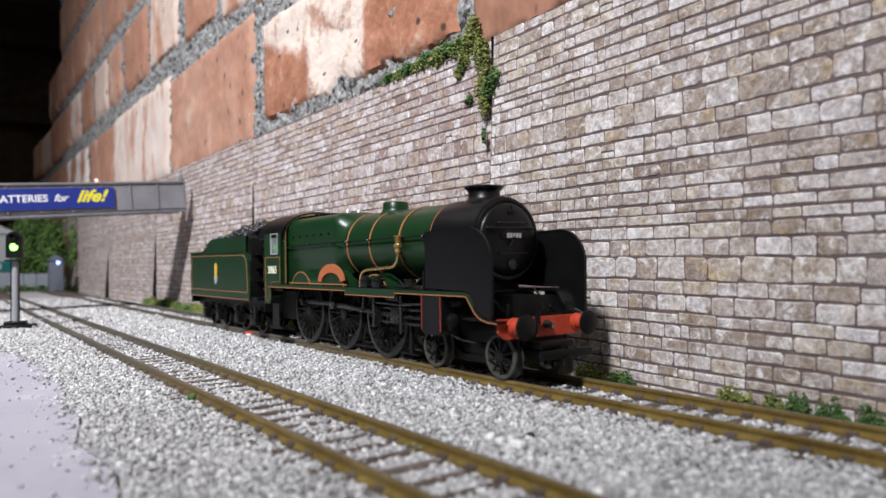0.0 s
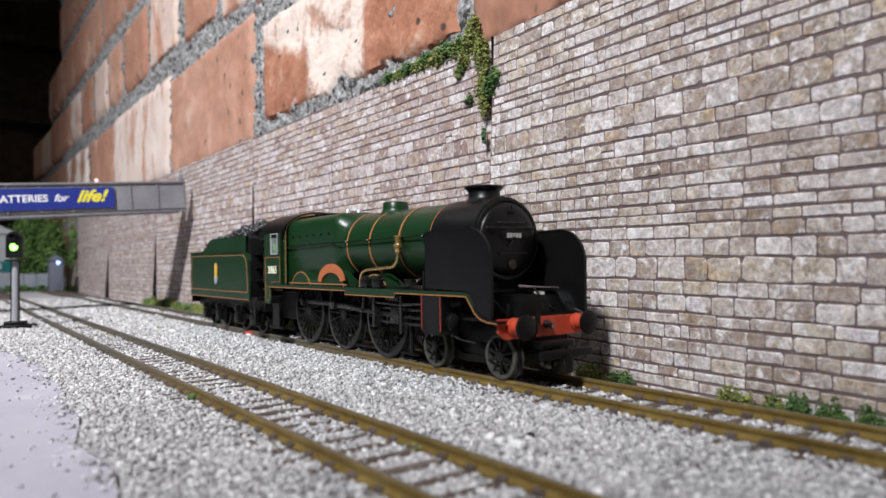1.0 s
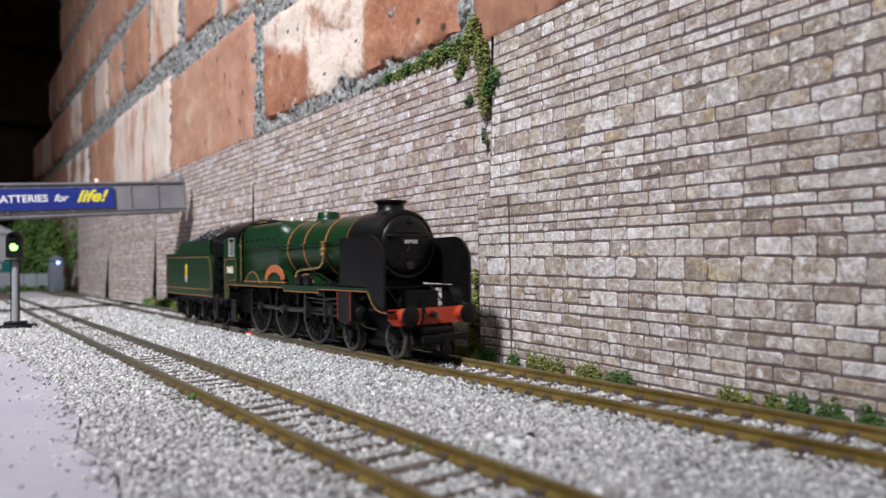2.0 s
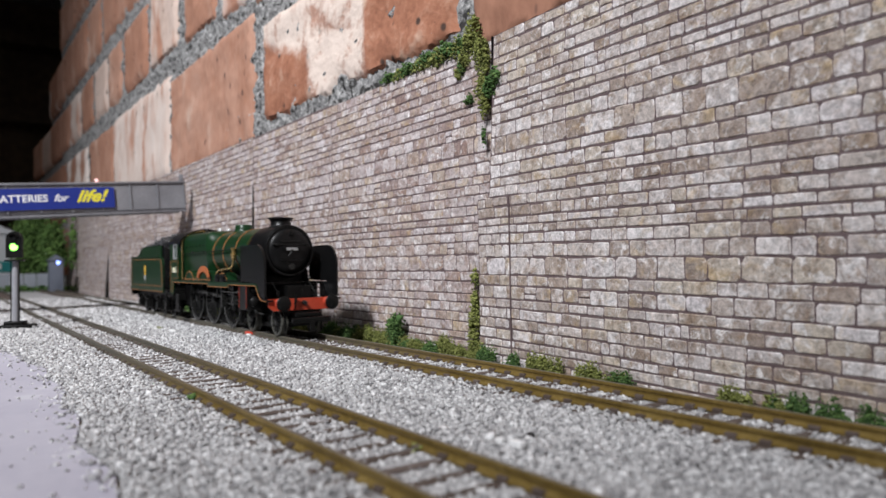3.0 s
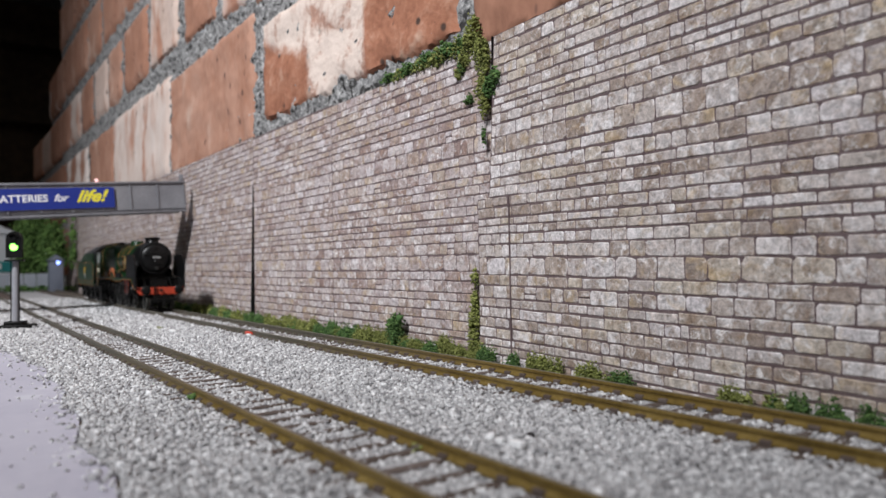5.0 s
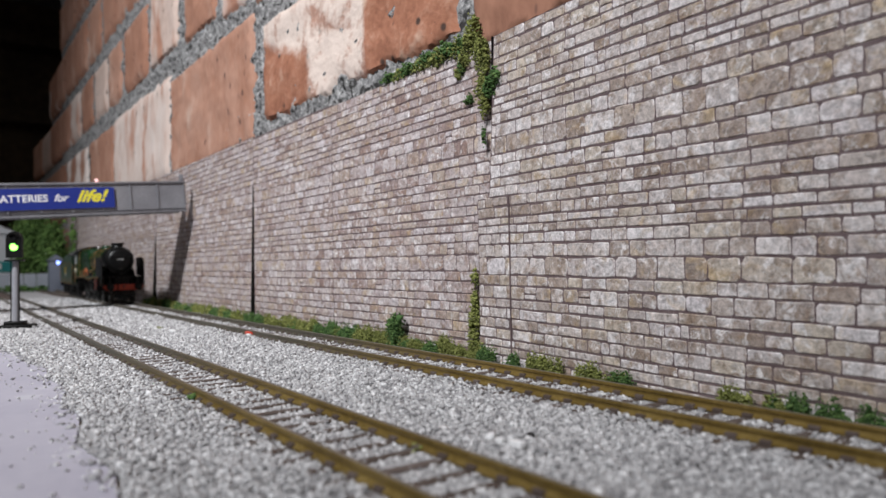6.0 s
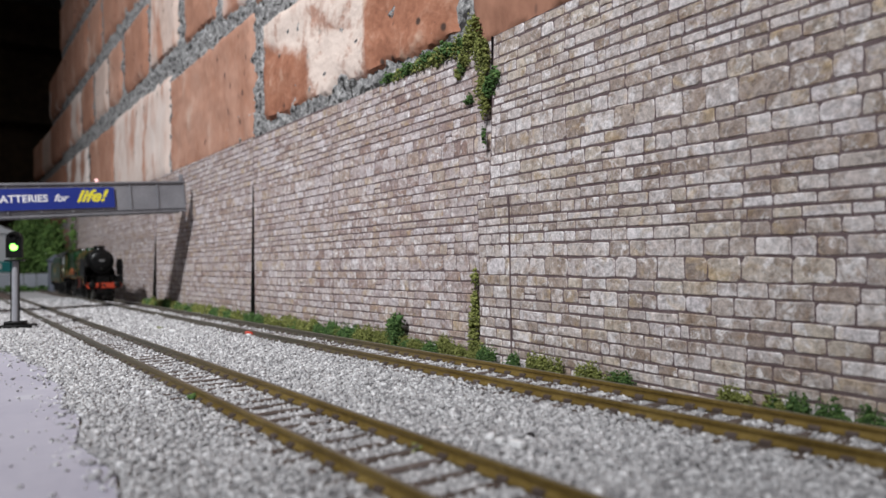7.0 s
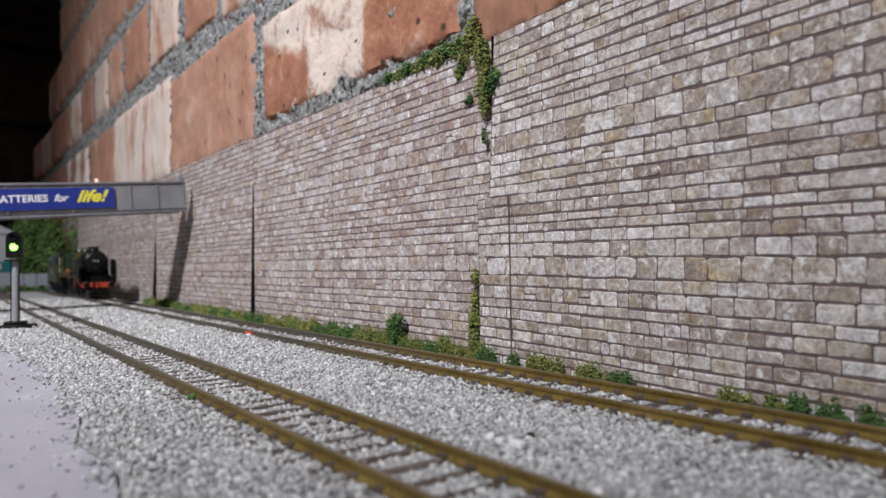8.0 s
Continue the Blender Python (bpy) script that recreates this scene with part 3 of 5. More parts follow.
def brick_wall():
    rng = random.Random(12)
    y, x_end = 49.0, 500.0
    bm = bmesh.new()
    # the mortar face, rough and pitted, a little behind the bricks; finer where it is close
    for x0, x1, z0, z1, cell in ((-640, 60, 104, 264, 2.2), (-640, 60, 264, 560, 5.0), (-1300, -640, 60, 560, 6.0), (60, 330, 60, 560, 6.0), (-640, 60, 60, 104, 6.0)):
        nx, nz = int((x1 - x0) / cell), int((z1 - z0) / cell)
        near = {}
        for i in range(nx + 1):
            for k in range(nz + 1):
                u, v = x0 + (x1 - x0) * i / nx, z0 + (z1 - z0) * k / nz
                q = Vector((u, v, 0))
                near[i, k] = bm.verts.new((u, y + 3.0 + 2.2 * noise.noise(q * 0.07) + 1.9 * noise.noise(q * 0.19) + 1.2 * noise.noise(q * 0.45) + rng.uniform(-.5, .5), v))
        for i in range(nx):
            for k in range(nz):
                bm.faces.new((near[i, k], near[i + 1, k], near[i + 1, k + 1], near[i, k + 1]))
    box(bm, -1306, x_end, y + 8.5, y + 95, -960, 690)
    box(bm, -1484, -1306, y + 7, y + 95, -960, 416)
    box(bm, -1752, -1484, y + 7, y + 95, -960, 316)
    wall = tagged(part("wall_brick", bm, LIME, None, "", True), "old red brick room wall with thick grey lime mortar", "brick wall", "", "structure")

    def low(x):
        return 112.0 if x > -90 else 123.0 if x > -328 else 112.0

    def high(x):
        return 207.0 + 22.0 * min(1.0, max(0.0, (-300 - x) / 220))

    def lay(a, b, z0, z1, material, deep=40, ragged=0.0):
        ob = new("brick", brick_mesh(b - a, z1 - z0, deep, rng, material, ragged, 3.2 if b > -560 and a < 140 and 100 < z0 < 240 else 7.0))
        ob.parent = wall
        ob.matrix_basis = pose((a + b) / 2 * MM, (y + rng.uniform(-1.5, 1.0)) * MM, (z0 + z1) / 2 * MM, 0, rng.uniform(-.6, .6), 0)

    # hidden course behind the card, then the first course in sight, brick by brick
    x = x_end
    while x > -1600:
        lay(x - 208, x, 20, 106, BRICK_B)
        x -= 222
    first = [(330, 150, BRICK_B, 0), (136, -86, BRICK_B, 9), (-96, -319, BRICK_L, 2.5), (-337, -555, BRICK_B, 2), (-560, -826, BRICK_W, 0), (-832, -1010, BRICK_B, 0), (-1022, -1240, BRICK, 0), (-1252, -1440, BRICK_B, 0), (-1452, -1756, BRICK_B, 0)]
    for b, a, m, ragged in first:
        mid = (a + b) / 2
        lay(a, b, low(mid) + 5, high(mid) - 9, m, 60 if a < -1220 else 40, ragged)
    second = [(330, 120, BRICK_W), (104, -110, BRICK), (-126, -330, BRICK_B), (-348, -404, BRICK_W), (-420, -508, BRICK_B), (-532, -632, BRICK_W), (-648, -755, BRICK_B), (-778, -860, BRICK_B), (-872, -960, BRICK_W), (-976, -1080, BRICK_B), (-1092, -1200, BRICK_W), (-1212, -1330, BRICK_B), (-1342, -1450, BRICK_B), (-1462, -1600, BRICK_W), (-1612, -1756, BRICK_B)]
    for b, a, m in second:
        mid = (a + b) / 2
        lay(a, b, high(mid) + 10, high(mid) + 88, m)
    for z, end in ((332, -1488), (430, -1312), (528, -1312)):
        x = rng.uniform(300, 380)
        while x > end + 40:
            w = min(rng.choice((100, 104, 208)) + rng.uniform(-4, 4), x - end)
            lay(x - w, x, z, z + 82, rng.choice((BRICK_B, BRICK_W, BRICK, BRICK_B)))
            x -= w + rng.uniform(12, 18)


# ---- planting ----
def clump(name, blobs, material, label, seed, bit=0.55, density=1.0, category="plant", group=""):
    """Foam foliage: many small bits in a few uneven blobs (x, y, z, rx, ry, rz)."""
    rng = np.random.default_rng(seed)
    pts = []
    for x, y, z, rx, ry, rz in blobs:
        k = int(max(14, density * 3.2 * (rx * ry * rz) ** (2 / 3) / bit ** 2))
        v = rng.standard_normal((k, 3))
        v /= np.linalg.norm(v, axis=1)[:, None]
        v *= (0.35 + 0.85 * rng.random((k, 1)) ** 0.8) * (1 + 0.25 * np.sin(5 * v[:, :1] + 3 * v[:, 2:]))
        pts.append(v * (rx, ry, rz) + (x, y, z))
    c = np.concatenate(pts)
    o = np.array(blobs[0][:3])
    ob = new(name, scatter_mesh(name, c - o, bit * rng.lognormal(0, 0.35, len(c)), material, rng, squash=0.9, jitter=0.42))
    ob.matrix_basis = pose(*(o * MM))
    return tagged(ob, label, category, group)


def wall_line(x):
    """The wall's face at x."""
    return 43.5 + (x + 72) * (28.5 - 43.5) / 202 if x > -72 else 46.0


def planting():
    rng = random.Random(5)

    def weeds(x, wide, top, dark):
        """A tuft on the low ground between the track and the wall; top is the height that it reaches."""
        y = wall_line(x) - 2.6 - rng.uniform(0, 3.5)
        blobs = []
        for k in range(6):
            reach = top - abs(k - 2.5) / 2.5 * rng.uniform(0.5, 2.4)
            blobs.append((x + wide * (k - 2.5) / 2.5 + rng.uniform(-1, 1), y + rng.uniform(-2.5, 1.0), (reach - 8.4) / 2, wide * rng.uniform(.3, .5), rng.uniform(1.4, 2.6), max(1.2, (reach + 8.0) / 2)))
        clump("weed_clump", blobs, FOAM_D if dark else FOAM_L, "dark green foam weeds at the foot of the wall" if dark else "olive green foam weeds at the foot of the wall", rng.randrange(9999), 0.2 if x > -150 else 0.3 if x > -330 else 0.5, 0.9, "weeds", "weeds along the wall")

    for x, wide, top, dark in ((76, 3.2, -.6, True), (67, 3.2, -.5, True), (58, 2.6, -.4, True), (54.5, 2.6, -.9, False), (42, 3.2, -.9, False), (4.5, 2, -1.6, True), (1, 2.4, -2.2, False), (-9, 3.2, -.7, False), (-29, 4, .1, False), (-37, 3, -.9, False), (-46, 1.6, -1.2, True), (-63, 3, -.6, True), (-72, 3, -.2, False)):
        weeds(x, wide, top, dark)
    x = -84.0
    while x > -640:
        wide = rng.uniform(4, 7) * (1.5 if x < -330 else 1.0)
        weeds(x, wide * 0.8, rng.uniform(-2.8, 1.2), rng.random() < 0.38)
        x -= wide * rng.uniform(1.1, 2.2)
    clump("bush", [(-133, 40, -1, 4.2, 3, 7), (-131.5, 40, 4.6, 3.2, 2.4, 3.2), (-135.5, 40, 2, 3.2, 2.2, 3.6)], FOAM_D, "small dark green foam bush against the wall", 31, 0.34, 1.4, "bush")
    clump("ivy", [(-79, 43.5, 0, 3.0, 1.8, 7), (-78, 43.5, 9, 2.8, 1.6, 5), (-78, 43.6, 16, 1.9, 1.3, 4), (-77.5, 43.6, 25, 1.7, 1.2, 2.8)], FOAM_L, "olive foam ivy climbing the wall joint", 32, 0.34, 1.3, "ivy")
    clump("ivy", [(-71.5, 43.5, 116, 4.2, 2, 4.6), (-69.5, 43.3, 110, 3.2, 2, 5), (-70, 43, 101, 3.4, 1.8, 5), (-69, 43, 94, 2.6, 1.6, 5), (-84, 45, 115, 3.2, 2, 3.6), (-88.5, 45, 110, 1.8, 1.4, 2.6)], FOAM_L, "olive foam ivy hanging on the wall joint", 33, 0.36, 1.25, "ivy")
    clump("ivy", [(-61, 41.6, 102, 3.4, 1.8, 3.2), (-64.5, 42, 99, 3.0, 1.7, 3.4), (-81, 45, 98, 2.4, 1.5, 2.0), (-86, 45, 112, 2.0, 1.5, 2.6), (-69, 42.4, 81, 1.1, .9, 3.4)], FOAM_D, "dark green foam ivy hanging on the wall joint", 37, 0.34, 1.25, "ivy")
    clump("creeper", [(-80, 45, 122, 4.4, 2.4, 4), (-78, 45.2, 127, 3.2, 2.2, 4.6), (-88, 46, 121, 5, 2.6, 4), (-103, 46, 120.5, 7, 2.6, 3.6), (-117, 46.3, 120.5, 7, 2.4, 3.0), (-136, 46.6, 120.5, 6, 2.2, 2.6)], FOAM_L, "mixed green foam creeper along the wall top", 34, 0.4, 1.2, "creeper")
    clump("creeper", [(-97, 45.5, 122, 6, 2.4, 3.4), (-112, 45.8, 122, 7, 2.2, 3), (-128, 45.8, 121.5, 6, 2.2, 2.6), (-145, 46, 121, 5, 2, 2.4), (-86, 45.4, 122, 3.6, 2, 3.4)], FOAM_D, "dark green foam creeper along the wall top", 35, 0.4, 1.2, "creeper")
    clump("ivy", [(-1085, 38, 80, 7, 3, 34), (-1088, 38, 45, 5, 3, 20)], TREE, "dark green ivy on the far stone wall", 36, 2.2, 1.0, "ivy")
    for i, (x, y) in enumerate(((-262, -33), (-41, -78.5), (36, -60), (-245, -58), (90, -93))):
        clump("grass_tuft", [(x, y, -2.4, 1.6, 1.2, .8)], FOAM_D if i % 2 else FOAM_L, "tiny tuft of green foam in the ballast", 40 + i, 0.35, 1.2, "grass tuft", "tufts in the ballast")


# ---- bridge, signal, far scenery, scraps ----
def girder_bridge():
    """Its axis runs across the tracks; local x points from the wall out over the yard."""
    b = thing("girder_bridge", -474, 43, 79, "grey plate girder footbridge with a blue advertising banner", "bridge", rz=-86.0)
    b.matrix_basis = Matrix.Translation((-.476, .0385, .0798)) @ pose(0, 0, 0, 0, 0, -86) @ pose(0, 0, 0, 0, 4.3, 0)
    L = 260
    part("deck", B(0, L, -10, 10, 0.0, 1.4), GIRDER, b)
    for side, y in ((1, 10.4), (-1, -10.4)):
        g = part("girder", B(0, L, y - .5, y + .5, 1.4, 22.6), GIRDER, b, "", False)
        part("flange", B(0, L, y - 1.9, y + 1.9, 22.6, 24.2, .2), GIRDER, g)
        part("flange", B(0, L, y - 1.9, y + 1.9, -1.6, 0.0, .2), GIRDER, g)
        x = 1.0
        while x < L:
            part("stiffener", B(x, x + 1.0, y + side * .5, y + side * 1.4, 1.4, 22.6), GIRDER, g, "", False)
            x += 21.5
    part("end_bracket", B(1, 4, 9, 12, 24.2, 30, .3), GIRDER, b)
    bn = part("banner", B(57, 205, 12.0, 12.5, 4.0, 20.0), BLUE, b, "blue banner with white and yellow words", False)
    turn = Euler((radians(90), 0, radians(180))).to_matrix().to_4x4()
    for text, x, size, mat_, sq, sh in (("BATTERIES", 121.6, 7.6, WHITE, 0.98, 0.0), ("for", 95.6, 7.6, WHITE, 1.0, 0.35), ("life!", 74.4, 12.4, YELLOW, 1.15, 0.4)):
        lettering("lettering", text, size, mat_, bn, pose(x * MM, 12.6 * MM, (12.2 if text != "life!" else 13.0) * MM) @ turn, "", sq, sh, 0.42 if size > 8 else 0.16)
    part("marker_lamp", lathe(bmesh.new(), [(24.2, 1.3), (26, 1.5), (27, .6)], (68.6, 10.4, 0), "z", 12), PINK, b, "small pinkish marker lamp")
    return b


def signal():
    s = thing("colour_light_signal", -337, -93.5, -3, "grey post colour light signal showing green", "signal")
    bm = box(bmesh.new(), -7, 7, -7.5, 9.5, 0, 2.2, .4)
    box(bm, -5, 5, -5, 5, 2.0, 4.2, .5)
    part("base", bm, SOOT, s, "black moulded signal base")
    part("post", lathe(bmesh.new(), [(3, 1.9), (39, 1.7)], (0, 0, 0), "z", 16), POST, s, "grey plastic post")
    part("ladder_rail", tube(bmesh.new(), [(1, -2.2, 3), (1, -2.2, 40)], .3), SOOT, s)
    part("ladder_rail", tube(bmesh.new(), [(1, 2.2, 3), (1, 2.2, 40)], .3), SOOT, s)
    part("platform", B(-3, 5, -4.4, 4.4, 39, 40, .2), SOOT, s)
    hd = part("head", prism(bmesh.new(), [(-4.2, 41), (4.2, 41), (4.2, 52)] + arc(0, 52, 4.2, 0, 180, 10) + [(-4.2, 52)], 0.5, 3.0, "x"), SOOT, s, "black signal head")
    for z, m in ((47.2, GREENLIGHT), (52.6, SOOT)):
        part("lens", lathe(bmesh.new(), [(3.0, 2.1), (3.6, 1.9), (4.0, 1.0)], (0, 0, z), "x", 16), m, hd, "lit green lens" if m == GREENLIGHT else "dark lens")
        part("hood", prism(bmesh.new(), arc(0, z, 2.5, 20, 160, 10) + arc(0, z, 2.1, 160, 20, 10), 3.0, 5.5, "x"), SOOT, hd)
    part("bulb", lathe(bmesh.new(), [(0, .9), (.6, 1.0), (1.2, .7)], (3, 10, .2), "z", 12), SILVER, s, "small bright metal connector")
    s.matrix_basis = pose(-.3325, -.0953, -.003, 0, 0, -20)


def far_tree(x, y, h, spread, seed):
    t = thing("tree", x, y, -3, "dark leafy model tree at the far end of the line", "tree", group="far trees")
    rng = random.Random(seed)
    bm = tube(bmesh.new(), [(0, 0, 0), (1, 0, h * .3), (0, 1, h * .75)], 2.6)
    for _ in range(5):
        a = rng.uniform(0, 6.28)
        tube(bm, [(0, 0, h * rng.uniform(.25, .5)), (math.cos(a) * spread * .7, math.sin(a) * spread * .7, h * rng.uniform(.5, .85))], 1.1, 6)
    part("trunk", bm, BARK, t)
    g = np.random.default_rng(seed)
    c = []
    for _ in range(16):
        a, q = rng.uniform(0, 6.28), rng.uniform(.15, .75) * spread
        o = np.array([math.cos(a) * q, math.sin(a) * q, h * rng.uniform(.32, .93)])
        c.append(o + g.normal(0, 1, (170, 3)) * (spread * .2, spread * .2, h * .09))
    c = np.concatenate(c)
    cr = new("crown", scatter_mesh("crown", c, 1.9 * g.lognormal(0, .3, len(c)), TREE, g))
    cr.parent = t


def far_scenery():
    for x, y, h, s, k in ((-1150, -2, 112, 30, 1), (-1180, -14, 118, 28, 2), (-1120, 14, 90, 20, 3)):
        far_tree(x, y, h, s, k)
    hut = thing("hut", -1054, 10, -3, "small grey panelled lineside hut with a blue lamp", "hut")
    part("body", B(-12, 12, -9, 9, 0, 46, .6), HUTGREY, hut)
    part("roof", prism(bmesh.new(), [(-11, 46), (11, 46), (0, 55)], -14, 14, "x"), HUTGREY, hut)
    part("lamp", lathe(bmesh.new(), [(12, 2.6), (13, 2.2)], (0, 2, 43), "x", 16), BLUELIGHT, hut, "glowing blue lamp")
    w = thing("warehouse", -1320, -95, -3, "white retail shed with a teal sign band", "building")
    part("wall", B(-60, 60, -70, 70, 0, 95, .6), FARWHITE, w)
    part("roof", prism(bmesh.new(), [(-74, 95), (74, 95), (0, 132)], -64, 64, "x"), FARWHITE, w, "pale shallow gable roof")
    sg = part("sign", B(60, 62, -60, 66, 30, 48), TEAL, w, "teal sign band with white lettering bars", False)
    for i in range(7):
        part("lettering_bar", B(62, 62.6, -52 + i * 15, -42 + i * 15, 35, 44), WHITE, sg, "", False)
    f = thing("fence", -1090, -60, -3, "pale grey panel fence beyond the tracks", "fence")
    for i in range(8):
        part("panel", B(-1, 1, -70 + i * 17, -54 + i * 17, 0, 27, .3), FARGREY, f, "", False)
    clump("hedge", [(-1080, y, 1, 5, 12, 4) for y in range(-120, 40, 14)], FOAM_D, "low green foam hedge at the line end", 71, 2.0, .8, "hedge")


def scatter_bm(at, r):
    """A small angular lump."""
    bm = bmesh.new()
    for v in bmesh.ops.create_icosphere(bm, subdivisions=1, radius=r)["verts"]:
        v.co = Vector(at) + v.co * (1 + 0.3 * noise.noise(v.co * 3))
    return bm


def scraps():
    tagged(part("dark_chip", scatter_bm((42.5, -38.5, -2.3), 0.9), COAL, None), "small black coal chip lying on the ballast", "coal chip")
    tagged(part("red_clip", B(-190.5, -184, -10.6, -8.2, -2.4, -0.6, .3), REDSCRAP, None), "small red plastic clip lying beside the rail", "clip")
    tagged(part("white_chip", B(44.5, 48, -46.2, -44.6, -2.6, -1.3, .25), WHITE, None), "white paper chip lying on the ballast", "paper chip", "white chips")
    tagged(part("white_chip", B(41.6, 43.4, -46.8, -45.8, -2.6, -1.4, .25), WHITE, None), "white paper chip lying on the ballast", "paper chip", "white chips")
    tagged(part("white_chip", B(-238, -231, -34, -32, -2.6, -1.3, .25), WHITE, None), "white paper chip lying on the ballast", "paper chip", "white chips")
    tagged(part("white_chip", B(-186, -183, -11.5, -10, -2.6, -1.3, .25), WHITE, None), "white paper chip lying on the ballast", "paper chip", "white chips")


# ---- locomotive: local x forward from the leading bogie axle, z from the rail ----
def wheelset(name, parent, s, r, gauge_face, spokes, rim, rim_mat, hub, label, crank=0.0, weight=False):
    """Two spoked wheels on an axle; its own origin is the axle."""
    ws = part(name, lathe(bmesh.new(), [(-gauge_face + 1, .9), (gauge_face - 1, .9)], (0, 0, 0), "y", 12), WHEEL, parent, label)
    ws.matrix_basis = pose(s * MM, 0, r * MM)
    for d in (-1, 1):
        bm = bmesh.new()
        f = gauge_face
        lathe(bm, [(d * (f - .7), hub), (d * (f + .15), hub), (d * (f + .3), hub * .6)], (0, 0, 0), "y", 16)
        thin = .3 if r > 8 else .42
        me = finish("spoke", tube(bmesh.new(), [(0, 0, hub * .8), (0, 0, r - rim * .6)], thin, 6), WHEEL, True)
        for i in range(spokes):
            sp = new("spoke", me)
            sp.parent, sp.matrix_basis = ws, pose(0, d * (f - .35) * MM, 0, 0, 360 * i / spokes, 0)
        if weight:
            prism(bm, arc(0, 0, r - rim * .7, 238, 302, 10), d * (f - .5), d * (f - .05))
        if crank:
            lathe(bm, [(d * (f - .4), 1.7), (d * (f + .2), 1.7)], (0, 0, crank), "y", 12)
        part("wheel", bm, WHEEL, ws, "dark spoked wheel")
        part("tyre", lathe(bmesh.new(), [(d * (f - 2.6), r - rim), (d * (f - 2.6), r + .5), (d * (f - 2.1), r + .5), (d * (f - 1.9), r), (d * (f - .1), r - .05), (d * f, r - .2), (d * f, r - rim), (d * (f - 2.6), r - rim)], (0, 0, 0), "y", 56 if r > 8 else 36, False), rim_mat, ws, "steel wheel tyre")
    return ws


DRIVER_S, CRANK = (-58.0, -88.0, -118.0), 4.3
MOVING = []


def locomotive():
    E = thing("steam_locomotive", 0, 0, 0, "dark green model steam locomotive with black smokebox and orange lining", "locomotive")
    # running gear
    for s in (0.0, -30.0):
        ws = wheelset("bogie_wheelset", E, s, 6.2, 9.9, 10, 1.15, TYRE, 1.6, "black spoked bogie wheelset")
        MOVING.append((ws, s, 6.2, "wheel"))
    for s in DRIVER_S:
        ws = wheelset("driving_wheelset", E, s, 13.1, 9.9, 20, 1.3, RIM, 2.2, "large dark spoked driving wheelset", CRANK, True)
        MOVING.append((ws, s, 13.1, "wheel"))
    bm = bmesh.new()
    box(bm, -140, 3, -5.6, 5.6, 8, 22)
    box(bm, -152, -136, -7, 7, 8, 20)
    part("main_frame", bm, SOOT, E, "black main frame", False)
    bm = box(bmesh.new(), -36, 6, -6.5, 6.5, 4.2, 8.5, .4)
    for y in (-6.9, 6.9):
        prism(bm, [(-37, 6), (-34, 9.4), (-26, 8.6), (-20, 5), (-10, 5), (-4, 8.6), (4, 9.4), (7, 6), (4, 3.4), (-4, 4), (-10, 3), (-20, 3), (-26, 4), (-34, 3.4)], y - .4, y + .4)
    part("bogie_frame", bm, SOOT, E, "black bogie frame")
    # smokebox and boiler
    Z = 37.8
    part("smokebox", lathe(bmesh.new(), [(-28.5, 12.3), (-9.2, 12.3), (-8.2, 12.0), (-7.8, 11.2), (-7.8, 3)], (0, 0, Z), "x", 72), BLACK, E, "satin black smokebox")
    door = part("smokebox_door", lathe(bmesh.new(), [(-8.2, 10.4), (-7.3, 10.4), (-6.7, 9.9), (-6.1, 8.0), (-5.4, 4.5), (-5.1, .4)], (0, 0, Z), "x", 64), BLACK, E, "black dished smokebox door")
    part("door_ring", lathe(bmesh.new(), [(-7.9, 11.6), (-7.2, 11.5), (-7.2, 10.7), (-7.9, 10.7)], (0, 0, Z), "x", 64, False), BLACK, door)
    for z in (Z + 4.4, Z - 4.2):
        bm = tube(bmesh.new(), [(-5.0, -5.2, z), (-5.0, 5.2, z)], .22)
        for y in (-5, 5):
            tube(bm, [(-6.6, y, z), (-4.9, y, z)], .28)
        part("door_handrail", bm, STEEL if z > Z else BLACK, door, "thin metal handrail")
    bm = tube(bmesh.new(), [(-5.2, -8.5, Z + 3.0), (-5.2, 8.5, Z + 3.0)], .2)
    for y in (-8.4, -7.2, 5, 6.4, 8.4):
        tube(bm, [(-6.8, y, Z + 3.0), (-4.9, y, Z + 3.0)], .42)
    part("hinge_strap", bm, STEEL, door, "grey hinge strap with knobs")
    part("number_plate", B(-5.0, -4.6, -4.4, 4.4, Z - .3, Z + 1.9, .1), SOOT, door, "black plate with pale digits as bars")
    for i in range(5):
        part("digit_bar", B(-4.6, -4.5, -2.6 + i * 1.1, -1.8 + i * 1.1, Z + .2, Z + 1.5), SILVER, door, "", False)
    part("shed_plate", lathe(bmesh.new(), [(-5.6, 1.5), (-5.3, 1.5), (-5.25, 1.2)], (0, 0, Z - 7.2), "x", 20), STEEL, door, "small oval shed plate")
    bm = tube(bmesh.new(), [(-5.4, 0, Z + 7.6), (-5.4, 0, Z + 9.4)], .3)
    box(bm, -6.6, -5.0, -.9, .9, Z + 7.2, Z + 7.8, .1)
    part("lamp_iron", bm, SOOT, door)
    part("boiler", lathe(bmesh.new(), [(-92, 12.1), (-28.5, 11.9)], (0, 0, Z), "x", 72), GREEN, E, "glossy dark green boiler barrel")
    for s in (-80.9, -64.9, -46.2, -28.6):
        part("boiler_band", lathe(bmesh.new(), [(s - .38, 12.0), (s - .38, 12.22), (s + .38, 12.22), (s + .38, 12.0)], (0, 0, Z), "x", 72, False), ORANGE if s < -29 else NAMEPLATE, E, "orange lined boiler band")
    half = [(-11.6, 24), (-13.0, 33.4), (-13.35, 34.6), (-13.5, 41)] + arc(-8.7, 45.4, 4.9, 172, 95, 10) + [(-4, 50.6)]
